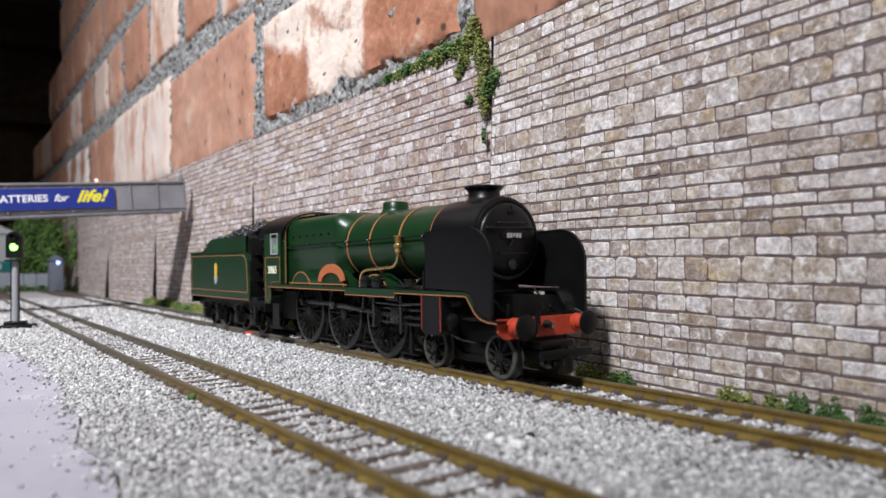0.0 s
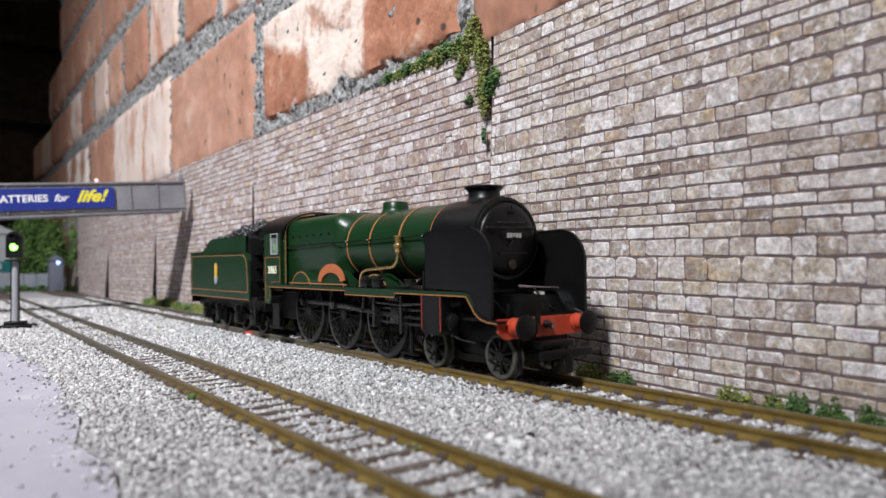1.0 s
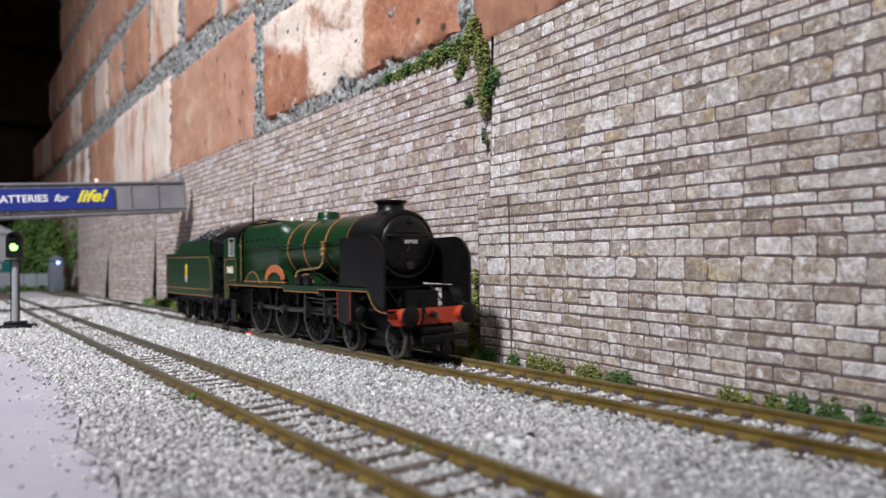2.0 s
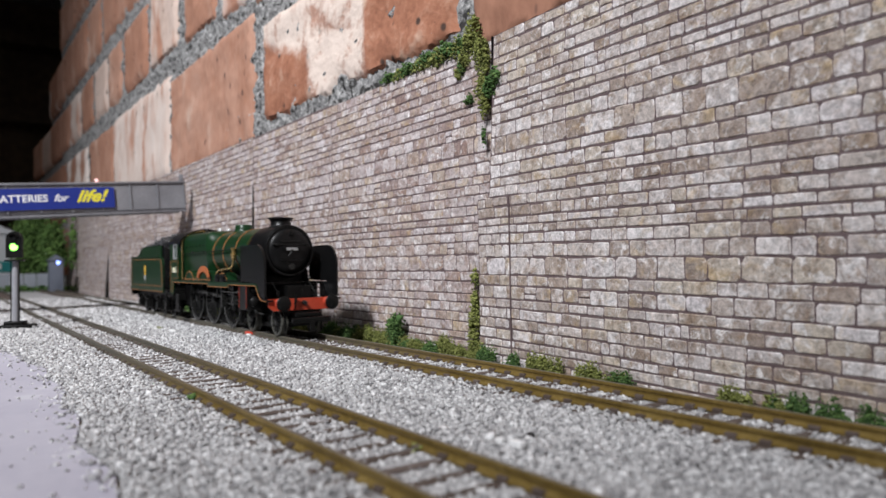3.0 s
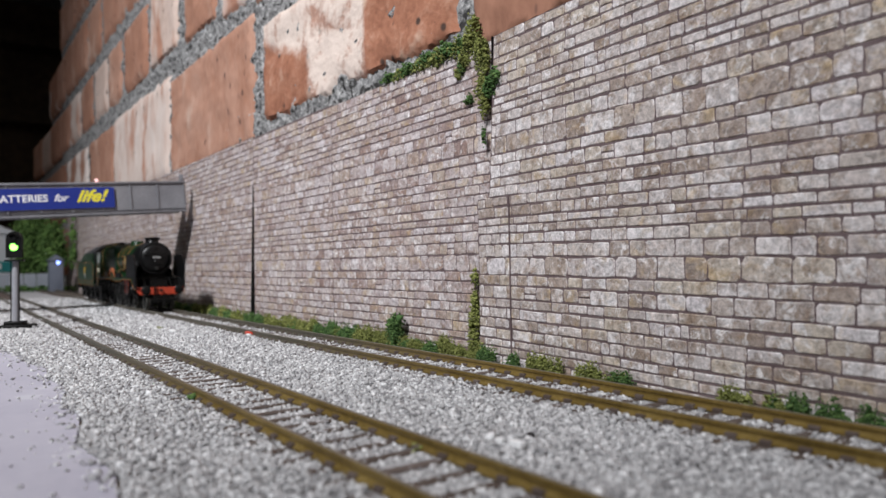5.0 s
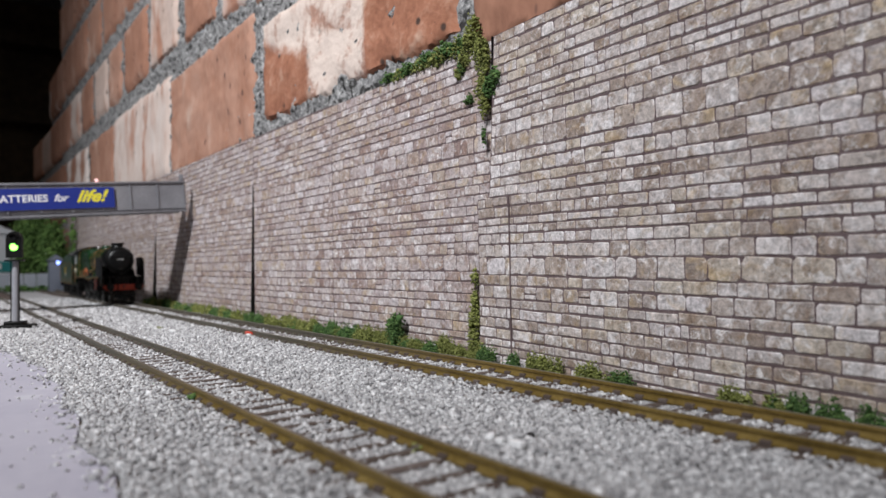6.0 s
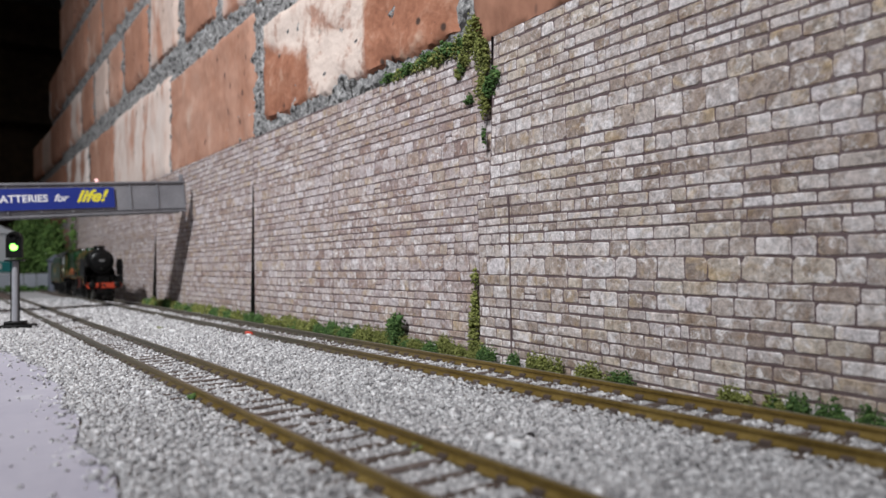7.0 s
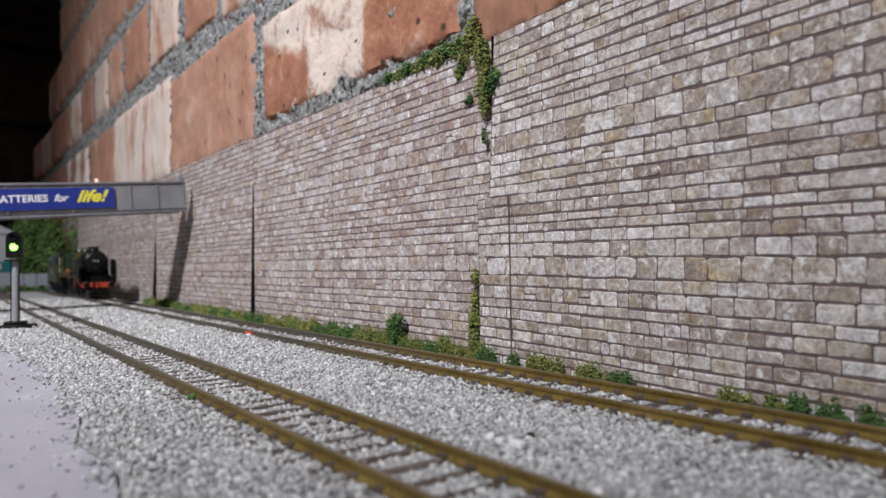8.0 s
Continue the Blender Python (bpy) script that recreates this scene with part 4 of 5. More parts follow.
    prof = half + [(0, 50.8)] + [(-u, v) for u, v in half[::-1]]
    bm = bmesh.new()
    prism(bm, prof, -130, -88.5, "x")
    last = [bm.verts.new((-88.5, u, v)) for u, v in prof]
    for k in range(1, 7):
        f = k / 6
        ease = f * f * (3 - 2 * f)
        ring = []
        for u, v in prof:
            a = math.atan2(v - Z, u)
            bu, bv = 11.9 * math.cos(a), Z + 11.9 * math.sin(a)
            ring.append(bm.verts.new((-88.5 + 6.5 * f, u + (bu - u) * ease, v + (bv - v) * ease)))
        for i in range(len(prof)):
            j = (i + 1) % len(prof)
            bm.faces.new((last[i], ring[i], ring[j], last[j]))
        last = ring
    bm.faces.new(last)
    part("firebox", bm, GREEN, E, "dark green round-shouldered firebox")
    for i in range(6):
        part("washout_plug", lathe(bmesh.new(), [(-13.9, .45), (-12.9, .45)], (-124.5 + i * 6.4, 0, 42.6 + .05 * i), "y", 10), SOOT, E, "dark washout plug")
    for y in (-2.4, 2.4):
        part("safety_valve", lathe(bmesh.new(), [(50.4, 1.2), (52.0, 1.1), (52.6, .7)], (-98, y, 0), "z", 16), SILVER, E, "bright safety valve")
    part("whistle_manifold", box(bmesh.new(), -122, -114, -4, 4, 50.6, 52.3, .5), BLACK, E)
    part("dome", lathe(bmesh.new(), [(48.4, 6.0), (49.6, 4.9), (50.6, 4.6), (52.4, 4.5), (52.9, 4.1), (53.0, .5)], (-67, 0, 0), "z", 40), GREEN, E, "low green dome cover")
    part("chimney", lathe(bmesh.new(), [(48.4, 6.4), (49.6, 5.3), (50.2, 4.8), (52.0, 4.7), (52.5, 5.2), (53.1, 5.9), (53.6, 5.9), (53.7, 5.2), (51.5, 4.0), (51.5, .3)], (-17.6, 0, 0), "z", 48), BLACK, E, "wide black chimney with flared lip")
    for y in (-1, 1):
        bm = tube(bmesh.new(), [(-132, y * 14.6, 38.6), (-86, y * 14.3, 39.2), (-78, y * 13.3, 39.2), (-30, y * 13.1, 39.6)], .24)
        part("handrail", bm, SOOT, E, "thin dark boiler handrail")
        for s in (-108, -88, -79.5, -64, -45, -31):
            yy = 14.9 if s < -86 else 13.2
            bm = lathe(bmesh.new(), [(y * (yy - 1.6), .3), (y * (yy - .2), .3), (y * (yy + .3), .55), (y * (yy + .6), .3)], (s, 0, 39.2), "y", 10)
            part("handrail_knob", bm, STEEL, E, "small bright handrail knob")
    # clack valve and pipe
    bm = lathe(bmesh.new(), [(34.4, .8), (35, 1.2), (36, 1.2), (36.3, 1.6), (37.2, 1.6), (37.5, 1.1), (39.2, 1.1), (39.5, 1.5), (40, 1.5), (40.2, .7)], (-44, -13.6, 0), "z", 20)
    part("clack_valve", bm, BRASS, E, "brass clack valve")
    part("feed_pipe", tube(bmesh.new(), [(-44, -13.6, 34.6), (-44.1, -14.2, 31.8), (-45.2, -14.6, 30.4), (-47, -14.8, 30), (-62, -15, 29.2), (-64.6, -15.1, 28.4), (-65.6, -15.2, 27), (-65.8, -15.2, 23.4)], .55, 10), BRASS, E, "copper feed pipe")
    # running plate, deflectors, splashers
    drop = [(-4.4, 23.4), (-3.2, 23.0), (-2.2, 21.6), (-.6, 19.3), (1.6, 17.4), (4.4, 16.5), (8.4, 16.3)]
    prof = [(-141, 23.4)] + drop + [(8.4, 15.6), (4.2, 15.8), (1.1, 16.7), (-1.2, 18.8), (-2.8, 21.2), (-3.6, 22.3), (-4.6, 22.6), (-141, 22.6)]
    bm = prism(bmesh.new(), [(-141, 22.6), (-141, 23.4), (-10, 23.4), (-10, 22.6)], -17.6, 17.6)
    tail = [(-10, 23.4)] + prof[1:-1] + [(-10, 22.6)]
    for a, b in ((-17.6, -14.6), (14.6, 17.6)):
        prism(bm, tail, a, b)
    box(bm, -9, 6.4, -14.6, 14.6, 15.6, 16.2)
    part("running_plate", bm, BLACK, E, "black running plate with curved front drop")
    for y in (-1, 1):
        a, b = (y * 17.6, y * 17.9)
        v = prism(bmesh.new(), [(-141, 23.3), (-4.4, 23.3), (-3.2, 22.9), (-1.6, 20.6), (-.8, 19.2), (-1.4, 18.6), (-2.4, 20.2), (-3.8, 21.9), (-4.6, 22.1), (-40, 22.1), (-40, 20.8), (-54, 20.8), (-54.6, 20.3), (-56, 20.3), (-56.6, 20.8), (-72, 20.8), (-72, 22.1), (-141, 22.1)], min(a, b), max(a, b))
        va = part("valance", v, GREEN, E, "green valance with orange lower line", False)
        line = [(-141, 22.2), (-72.1, 22.2), (-72.1, 20.9), (-56.8, 20.9), (-54, 20.9), (-39.9, 20.9), (-39.9, 22.2), (-4.6, 22.2), (-3.7, 21.9), (-2.3, 20.1), (-.5, 18.0), (1.6, 16.6), (4.6, 15.9), (8.4, 15.7)]
        part("lining", ribbon(bmesh.new(), line, .3, min(y * 17.85, y * 18.0), max(y * 17.85, y * 18.0)), ORANGE, va, "thin orange line", False)
        dfl = [(-23.6, 24.0), (-4.6, 23.6), (-3.0, 22.8), (-1.4, 20.4), (1.2, 18.0), (5.6, 16.6)] + arc(-3.4, 31.0, 9.2, 0, 90, 12, 9.3) + [(-23.6, 40.0)]
        dp = part("smoke_deflector", prism(bmesh.new(), dfl, min(y * 16.9, y * 17.5), max(y * 16.9, y * 17.5)), BLACK, E, "black curved smoke deflector plate")
        rim = [(5.6, 16.8)] + arc(-3.4, 31.0, 9.2, 0, 90, 12, 9.3) + [(-23.6, 40.1)]
        part("deflector_edge", ribbon(bmesh.new(), rim, .5, min(y * 16.7, y * 17.65), max(y * 16.7, y * 17.65)), BLACK, dp)
        for cx, r, z in ((-113.4, 10.4, 18.4), (-86.5, 10.4, 18.6), (-56.2, 9.8, 18.2)):
            lo = math.degrees(math.asin((23.4 - z) / r))
            pr = arc(cx, z, r, lo, 180 - lo, 14)
            sp = part("splasher", prism(bmesh.new(), pr, min(y * 10, y * 15.4), max(y * 10, y * 15.4)), GREEN, E, "green wheel splasher with orange edge")
            part("lining", ribbon(bmesh.new(), arc(cx, z, r - .3, lo, 180 - lo, 14), .35, min(y * 15.4, y * 15.6), max(y * 15.4, y * 15.6)), ORANGE, sp, "thin orange line", False)
        part("lining", ribbon(bmesh.new(), [(-124, 24.1), (-75, 24.1)], .4, min(y * 15.5, y * 15.65), max(y * 15.5, y * 15.65)), ORANGE, E, "thin orange line", False)
        plate = prism(bmesh.new(), arc(-86.5, 24.6, 10.4, 8, 176, 20, 6.9) + arc(-86.5, 24.6, 7.6, 176, 8, 20, 3.7), min(y * 15.5, y * 16.1), max(y * 15.5, y * 16.1))
        part("name_plate", plate, NAMEPLATE, E, "orange curved name plate")
        # cylinders
        cyl = [(-26, 22.4), (-15.6, 22.4), (-15.6, 13.6), (-16.0, 12.0), (-17.2, 10.9), (-24.4, 10.9), (-25.6, 12.0), (-26, 13.6)]
        cp = part("cylinder_casing", prism(bmesh.new(), cyl, min(y * 11, y * 17.6), max(y * 11, y * 17.6)), BLACK, E, "black cylinder casing with red lining")
        for s in (-25.4, -16.2):
            part("lining", ribbon(bmesh.new(), [(s, 22), (s, 12)], .2, min(y * 17.6, y * 17.72), max(y * 17.6, y * 17.72)), RED, cp, "thin red line", False)
        bm = lathe(bmesh.new(), [(-15.6, 2.5), (-14.4, 2.4), (-13.9, 1.8), (-13.5, .6)], (0, y * 14, 14.6), "x", 20)
        lathe(bm, [(-15.6, 1.9), (-13.4, 1.8), (-12.8, 1.2), (-10.4, .9)], (0, y * 14, 20.3), "x", 20)
        part("cylinder_cover", bm, SOOT, cp, "black cylinder end covers")
        bm = box(bmesh.new(), -56, -26, y * 13.6 - .5, y * 13.6 + .5, 16.6, 17.3)
        box(bm, -56, -26, y * 13.6 - .5, y * 13.6 + .5, 12.2, 12.9)
        box(bm, -57.2, -55.8, y * 13.6 - 2.2, y * 13.6 + 2.2, 10.6, 21)
        box(bm, -41.4, -40.2, y * 15 - .3, y * 15 + .3, 9.6, 21.4)
        tube(bm, [(-58, y * 15.2, 18.8), (-40, y * 15.2, 18.4), (-26, y * 15.2, 19.4)], .5, 6)
        tube(bm, [(-63, y * 15.4, 21), (-64, y * 15.4, 15.6)], .6, 6)
        box(bm, -52, -44, y * 13.2 - 1, y * 13.2 + 1, 18.6, 22.4, .3)
        part("valve_gear", bm, STEEL, E, "dull steel slide bars and valve gear")
        part("brake_gear", tube(tube(bmesh.new(), [(-40.5, y * 11.5, 20), (-40, y * 11.5, 3.2)], .7, 6), [(-132, y * 9, 2.4), (-40, y * 9, 2.4)], .5, 6), SOOT, E)
        # rods that follow the cranks
        bm = bmesh.new()
        box(bm, -60, 0, y * 11.2 - .35, y * 11.2 + .35, -.85, .85, .15)
        for s in (0, -30, -60):
            lathe(bm, [(y * 10.5, 1.6), (y * 12.0, 1.6), (y * 12.3, .9)], (s, 0, 0), "y", 16)
        rod = part("coupling_rod", bm, STEEL, E, "dull steel coupling rod")
        MOVING.append((rod, y, 11.2, "coupling"))
        bm = box(bmesh.new(), -45, 0, y * 12.9 - .35, y * 12.9 + .35, -.9, .9, .15)
        for s, r in ((0, 1.5), (-45, 1.9)):
            lathe(bm, [(y * 12.2, r), (y * 13.7, r), (y * 14.0, r * .5)], (s, 0, 0), "y", 16)
        con = part("connecting_rod", bm, STEEL, E, "dull steel connecting rod")
        MOVING.append((con, y, 0, "connecting"))
        bm = box(bmesh.new(), -2.4, 2.4, y * 13.6 - 1.1, y * 13.6 + 1.1, -2.3, 2.3, .3)
        tube(bm, [(0, y * 13.6, 0), (20, y * 13.6, 0)], .5, 8)
        ch = part("crosshead", bm, STEEL, E, "dull steel crosshead and piston rod")
        MOVING.append((ch, y, 0, "crosshead"))
        bm = bmesh.new()
        box(bm, -146, -132, y * 14.5 - 1.2, y * 14.5 + 1.2, 4.6, 5.4)
        box(bm, -143, -136, y * 15 - .3, y * 15 + .3, 4.6, 15)
        part("cab_steps", bm, SOOT, E, "black cab footsteps")
    # smokebox saddle, front platform
    bm = box(bmesh.new(), -26, -13, -8, 8, 16, 27, .5)
    box(bm, -9, 6.4, -8, 8, 9, 16.4)
    part("saddle", bm, SOOT, E, "black smokebox saddle")
    for y in (-9, 9):
        part("frame_stay", tube(bmesh.new(), [(-6.5, y, 23.4), (1.4, y, 17.4)], .35, 8), STEEL, E, "thin steel frame stay")
        part("lamp_bracket", box(bmesh.new(), 4.4, 4.9, y * 1.2 - .5, y * 1.2 + .5, 16.3, 20.2, .1), SOOT, E)
    part("lamp_bracket", box(bmesh.new(), 5.6, 6.1, -.5, .5, 16.3, 20.4, .1), SOOT, E)
    beam = part("buffer_beam", prism(bmesh.new(), [(-16.3, 16.6), (16.3, 16.6), (16.3, 13.2), (14.2, 11.4), (-14.2, 11.4), (-16.3, 13.2)], 6.4, 7.4, "x"), RED, E, "red front buffer beam")
    for y in (-11.4, 11.4):
        bf = part("buffer", lathe(bmesh.new(), [(7.4, 2.3), (8.0, 2.3), (8.2, 1.95), (11.2, 1.9), (11.3, 1.0)], (0, y, 14.6), "x", 28), RED, E, "red buffer housing")
        part("buffer_head", lathe(bmesh.new(), [(11.2, 1.0), (11.7, 3.2), (12.2, 3.35), (12.65, 2.9), (12.9, .4)], (0, y, 14.6), "x", 32), SOOT, bf, "dark round buffer head")
    bm = lathe(bmesh.new(), [(7.4, 1.1), (8.2, 1.0), (9.6, .5)], (0, 0, 14.6), "x", 14)
    tube(bm, [(9.3, -.9, 15), (9.8, 0, 13.4), (9.3, .9, 15)], .3, 6)
    # added black filler on the far side, hides the lit wall behind the gap
    part("gap_filler", prism(bmesh.new(), [(-9, 23), (-4.6, 23), (-3, 22.4), (-1.4, 20.1), (1.2, 17.7), (5.6, 16.2), (6.4, 15.6), (-9, 15.6)], 15.6, 16.4), SOOT, E, "", False)
    part("coupling_hook", bm, STEEL, beam, "steel coupling hook")
    bm = box(bmesh.new(), 5, 15, -1.6, 1.6, 7.2, 8.4, .2)
    box(bm, 14, 15.6, -9, 9, 6.4, 8.6, .3)
    box(bm, 4, 12, -6, 6, 8.6, 10.4, .4)
    box(bm, 15.0, 16.2, -1.0, 1.0, 2.6, 7, .2)
    part("tension_coupling", bm, SOOT, E, "black plastic hook coupling")
    # added matt black sheet that makes the void under the smokebox look dark
    part("void_backing", B(-28, -27, -15.5, 15.5, 16, 29), SOOT, E, "", False)
    # lubricators, pipes, rivets, vacuum pipe
    for y in (-1, 1):
        bm = bmesh.new()
        for s in (-60.5, -52.5):
            box(bm, s - 2.4, s + 2.4, y * 16 - 1.2, y * 16 + 1.2, 23.4, 26.4, .3)
            lathe(bm, [(y * 16 - 1.0, 1.2), (y * 16 + 1.4, 1.2)], (s, 0, 26.2), "y", 14)
            tube(bm, [(s, y * 16, 26), (s + 2, y * 15, 29), (s + 1, y * 13, 31)], .22, 6)
        tube(bm, [(-64, y * 16.2, 24.4), (-36, y * 16.2, 24.0), (-32, y * 15, 25), (-30, y * 13, 28)], .3, 6)
        part("lubricator", bm, BLACK, E, "glossy black mechanical lubricators")
        bm = bmesh.new()
        for i in range(7):
            lathe(bm, [(y * 17.4, .18), (y * 17.62, .14)], (-22.6 + i * 2.9, 0, 25.6), "y", 6)
            lathe(bm, [(y * 17.4, .18), (y * 17.62, .14)], (-22.9, 0, 26.6 + i * 2.0), "y", 6)
        part("rivets", bm, BLACK, E)
        part("cab_handrail", tube(bmesh.new(), [(-147.2, y * 17.4, 24), (-147.2, y * 17.4, 36)], .25, 6), STEEL, E, "thin steel cab handrail")
        part("steam_pipe", tube(bmesh.new(), [(-20, y * 10, 33), (-21, y * 13.4, 28), (-21, y * 14.2, 22.5)], 1.6, 12), BLACK, E, "black outside steam pipe")
        part("drain_pipe", tube(bmesh.new(), [(-17, y * 13.5, 11), (-12, y * 13.5, 9.8), (-6, y * 13.2, 9.4)], .3, 6), STEEL, E)
        part("guard_iron", prism(bmesh.new(), [(4.5, 11.4), (6.2, 11.4), (7.4, 2.0), (6.4, 2.0)], *sorted((y * 8.4, y * 9.0))), SOOT, E)
    bm = bmesh.new()
    for i in range(40):
        a = 2 * math.pi * i / 40
        lathe(bm, [(-9.0, .2), (-7.65, .14)], (0, 11.75 * math.cos(a), Z + 11.75 * math.sin(a)), "x", 6)
    part("rivets", bm, BLACK, E)
    part("vacuum_pipe", tube(bmesh.new(), [(7.6, -4.6, 11.6), (8.6, -4.6, 13), (8.6, -4.6, 17.4), (9.4, -4.6, 18.4), (9.6, -4.6, 15)], .5, 8), SOOT, E, "black vacuum pipe")
    bm = tube(bmesh.new(), [(-5.2, 0, Z), (-4.4, 0, Z)], .6, 10)
    tube(bm, [(-4.6, 0, Z), (-4.6, -1.8, Z - 2.4)], .25, 6)
    part("door_dart", bm, SOOT, door, "steel door handle")
    # cab
    roof = arc(0, 43.0, 17.2, 0, 180, 24, 10.6)
    for y in (-1, 1):
        a, b = sorted((y * 16.7, y * 17.2))
        bm = prism(bmesh.new(), [(-147, 15), (-141, 15), (-140.2, 17), (-140.0, 23.4), (-129.4, 23.4), (-129.4, 35.6), (-147, 35.6)], a, b)
        prism(bm, [(-147, 35.6), (-139.8, 35.6), (-139.8, 44.6), (-147, 44.6)], a, b)
        prism(bm, [(-132.2, 35.6), (-129.4, 35.6), (-129.4, 44.6), (-132.2, 44.6)], a, b)
        cs = part("cab_side", bm, GREEN, E, "green cab side sheet with lining and number", False)
        part("window_frame", ribbon(bmesh.new(), [(-139.6, 36), (-132.4, 36), (-132.4, 44.4), (-139.6, 44.4), (-139.6, 36)], .6, min(y * 16.6, y * 17.4), max(y * 16.6, y * 17.4)), SILVER, cs, "pale cab window frame", False)
        part("pane", B(-139.8, -132.2, min(y * 16.8, y * 16.9), max(y * 16.8, y * 16.9), 35.6, 44.6), GLASS, cs, "dim cab window pane", False)
        part("lining", ribbon(bmesh.new(), [(-146.2, 34.6), (-130.2, 34.6), (-130.2, 24.6), (-138.4, 24.2), (-140.8, 22.6), (-141.4, 17.6), (-143, 16.2), (-145.6, 16.4), (-146.2, 34.6)], .25, min(y * 17.2, y * 17.32), max(y * 17.2, y * 17.32)), ORANGE, cs, "thin orange line", False)
        turn = Euler((radians(90), 0, 0 if y < 0 else radians(180))).to_matrix().to_4x4()
        lettering("lettering", "30865", 4.5, CREAM, cs, pose(-138.4 * MM, y * 17.25 * MM, 29.2 * MM) @ turn, "cream running number", 0.88, 0.0, 0.05)
        part("beading", tube(bmesh.new(), [(-129.2, y * 15.0, 23.6), (-129.2, y * 15.0, 45.5), (-128.8, y * 13.6, 48.8), (-128.8, y * 9, 51.4), (-128.8, y * 2, 52.3)], .4, 8), BRASS, E, "brass beading")
    bm = prism(bmesh.new(), [(-16.7, 23.4)] + [(16.7, 23.4)] + arc(0, 43.0, 16.7, 0, 180, 24, 9.8), -130.2, -129.6, "x")
    fp = part("cab_front", bm, GREEN, E, "green cab front sheet", False)
    for y in (-1, 1):
        part("spectacle_window", prism(bmesh.new(), [(y * 15, 40.6), (y * 15.9, 41), (y * 15.4, 46.2), (y * 14.9, 47.4)], -129.6, -129.2, "x"), GLASS, fp, "cab front window", False)
    prism_pts = roof + [(u * .965, v - .5) for u, v in roof[::-1]]
    part("cab_roof", prism(bmesh.new(), prism_pts, -154, -128.4, "x"), SOOT, E, "matt black curved cab roof")
    part("backhead", lathe(box(bmesh.new(), -134, -130.2, -12, 12, 20, 46, 1), [(-135, 2.0), (-134, 2.2)], (0, 0, 30), "x", 20), SOOT, E, "black boiler backhead")
    part("cab_floor", B(-152, -130.3, -16, 16, 20.4, 21.4), SOOT, E, "", False)
    return E


def tender():
    T = thing("tender", 0, 0, 0, "dark green eight-wheeled tender heaped with coal", "tender")
    for s in (-239.5, -218.5, -190.0, -168.5):
        ws = wheelset("tender_wheelset", T, s, 6.5, 9.9, 10, 1.1, WHEEL, 1.6, "black spoked tender wheelset")
        MOVING.append((ws, s, 6.5, "wheel"))
    bm = bmesh.new()
    prism(bm, [(-258, 15.2), (-167.4, 15.2), (-167.6, 24), (-168.6, 33.4), (-170.4, 36.8), (-175, 38.2), (-258, 38.9)], -16.6, 16.6)
    tank = part("tank", bm, GREEN, T, "dark green tender tank with orange lining", False)
    for y in (-1, 1):
        a, b = sorted((y * 15.6, y * 16.2))
        part("coal_rail_plate", prism(bmesh.new(), [(-240, 38.6), (-172.8, 37.8), (-173.2, 44.2), (-175.4, 45.0), (-222, 45.2), (-226, 44.6), (-230, 41.6), (-235, 40.6)], a, b), GREEN, tank, "raised green coal side plate", False)
        p, q = sorted((y * 16.6, y * 16.75))
        part("lining", ribbon(bmesh.new(), [(-256, 19.0), (-256, 36.8), (-174.6, 36.2), (-171.2, 34.2), (-170.2, 30), (-169.2, 19.4), (-169.8, 19.0), (-256, 19.0)], .28, p, q), ORANGE, tank, "thin orange line", False)
        part("lining", ribbon(bmesh.new(), [(-258, 15.6), (-167.6, 15.6)], .32, p, q), ORANGE, tank, "thin orange line", False)
        part("beading", ribbon(bmesh.new(), [(-258, 38.7), (-176, 38.0)], .5, *sorted((y * 16.5, y * 17.0))), GREEN, tank, "", False)
        cr = part("crest", prism(bmesh.new(), arc(-214.5, 30.6, 2.2, 0, 180, 8) + [(-216.4, 28), (-216.4, 26), (-212.8, 26), (-212.8, 28)], *sorted((y * 16.6, y * 16.72))), CREST, T, "yellow crest emblem", False)
        part("crest_wheel", prism(bmesh.new(), [(-217, 26), (-212, 26), (-212.4, 24), (-213.4, 22.6), (-215, 22.2), (-216.4, 23), (-217.2, 24.6)], *sorted((y * 16.6, y * 16.74))), SILVER, cr, "silver lower half of the crest", False)
        part("grab_rail", tube(bmesh.new(), [(-258.2, y * 16.2, 19), (-259.4, y * 16.2, 20), (-259.4, y * 16.2, 28), (-258.2, y * 16.2, 29)], .25, 6), STEEL, tank, "thin steel grab rail")
        part("grab_rail", tube(bmesh.new(), [(-166.8, y * 16.4, 18), (-166.8, y * 16.4, 32)], .25, 6), STEEL, tank, "thin steel grab rail")
        for c in (-229, -179.2):
            bm = prism(bmesh.new(), [(c - 16, 8.8), (c - 13, 10.2), (c - 4, 8.2), (c + 4, 8.2), (c + 13, 10.2), (c + 16, 8.8), (c + 16, 5.4), (c + 13, 3.0), (c + 8, 3.0), (c + 5, 6), (c - 5, 6), (c - 8, 3.0), (c - 13, 3.0), (c - 16, 5.4)], *sorted((y * 11.4, y * 12.4)))
            for s in (c - 10.6, c + 10.6):
                box(bm, s - 2.5, s + 2.5, y * 13.4 - 1.6, y * 13.4 + 1.6, 3.8, 9.2, .4)
                tube(bm, [(s - 4.4, y * 12.9, 9.8), (s + 4.4, y * 12.9, 9.8)], .9, 8)
                box(bm, s - 1.4, s + 1.4, y * 14.2 - 1.2, y * 14.2 + 1.2, 9.6, 12.4, .3)
            part("bogie_frame", bm, SOOT, T, "black outside bogie frame with axleboxes")
        part("steps", box(box(bmesh.new(), -166, -160, y * 15 - 1.4, y * 15 + 1.4, 4.8, 5.5), -164, -162, y * 15.6 - .3, y * 15.6 + .3, 5, 15), SOOT, T, "black tender footsteps", False)
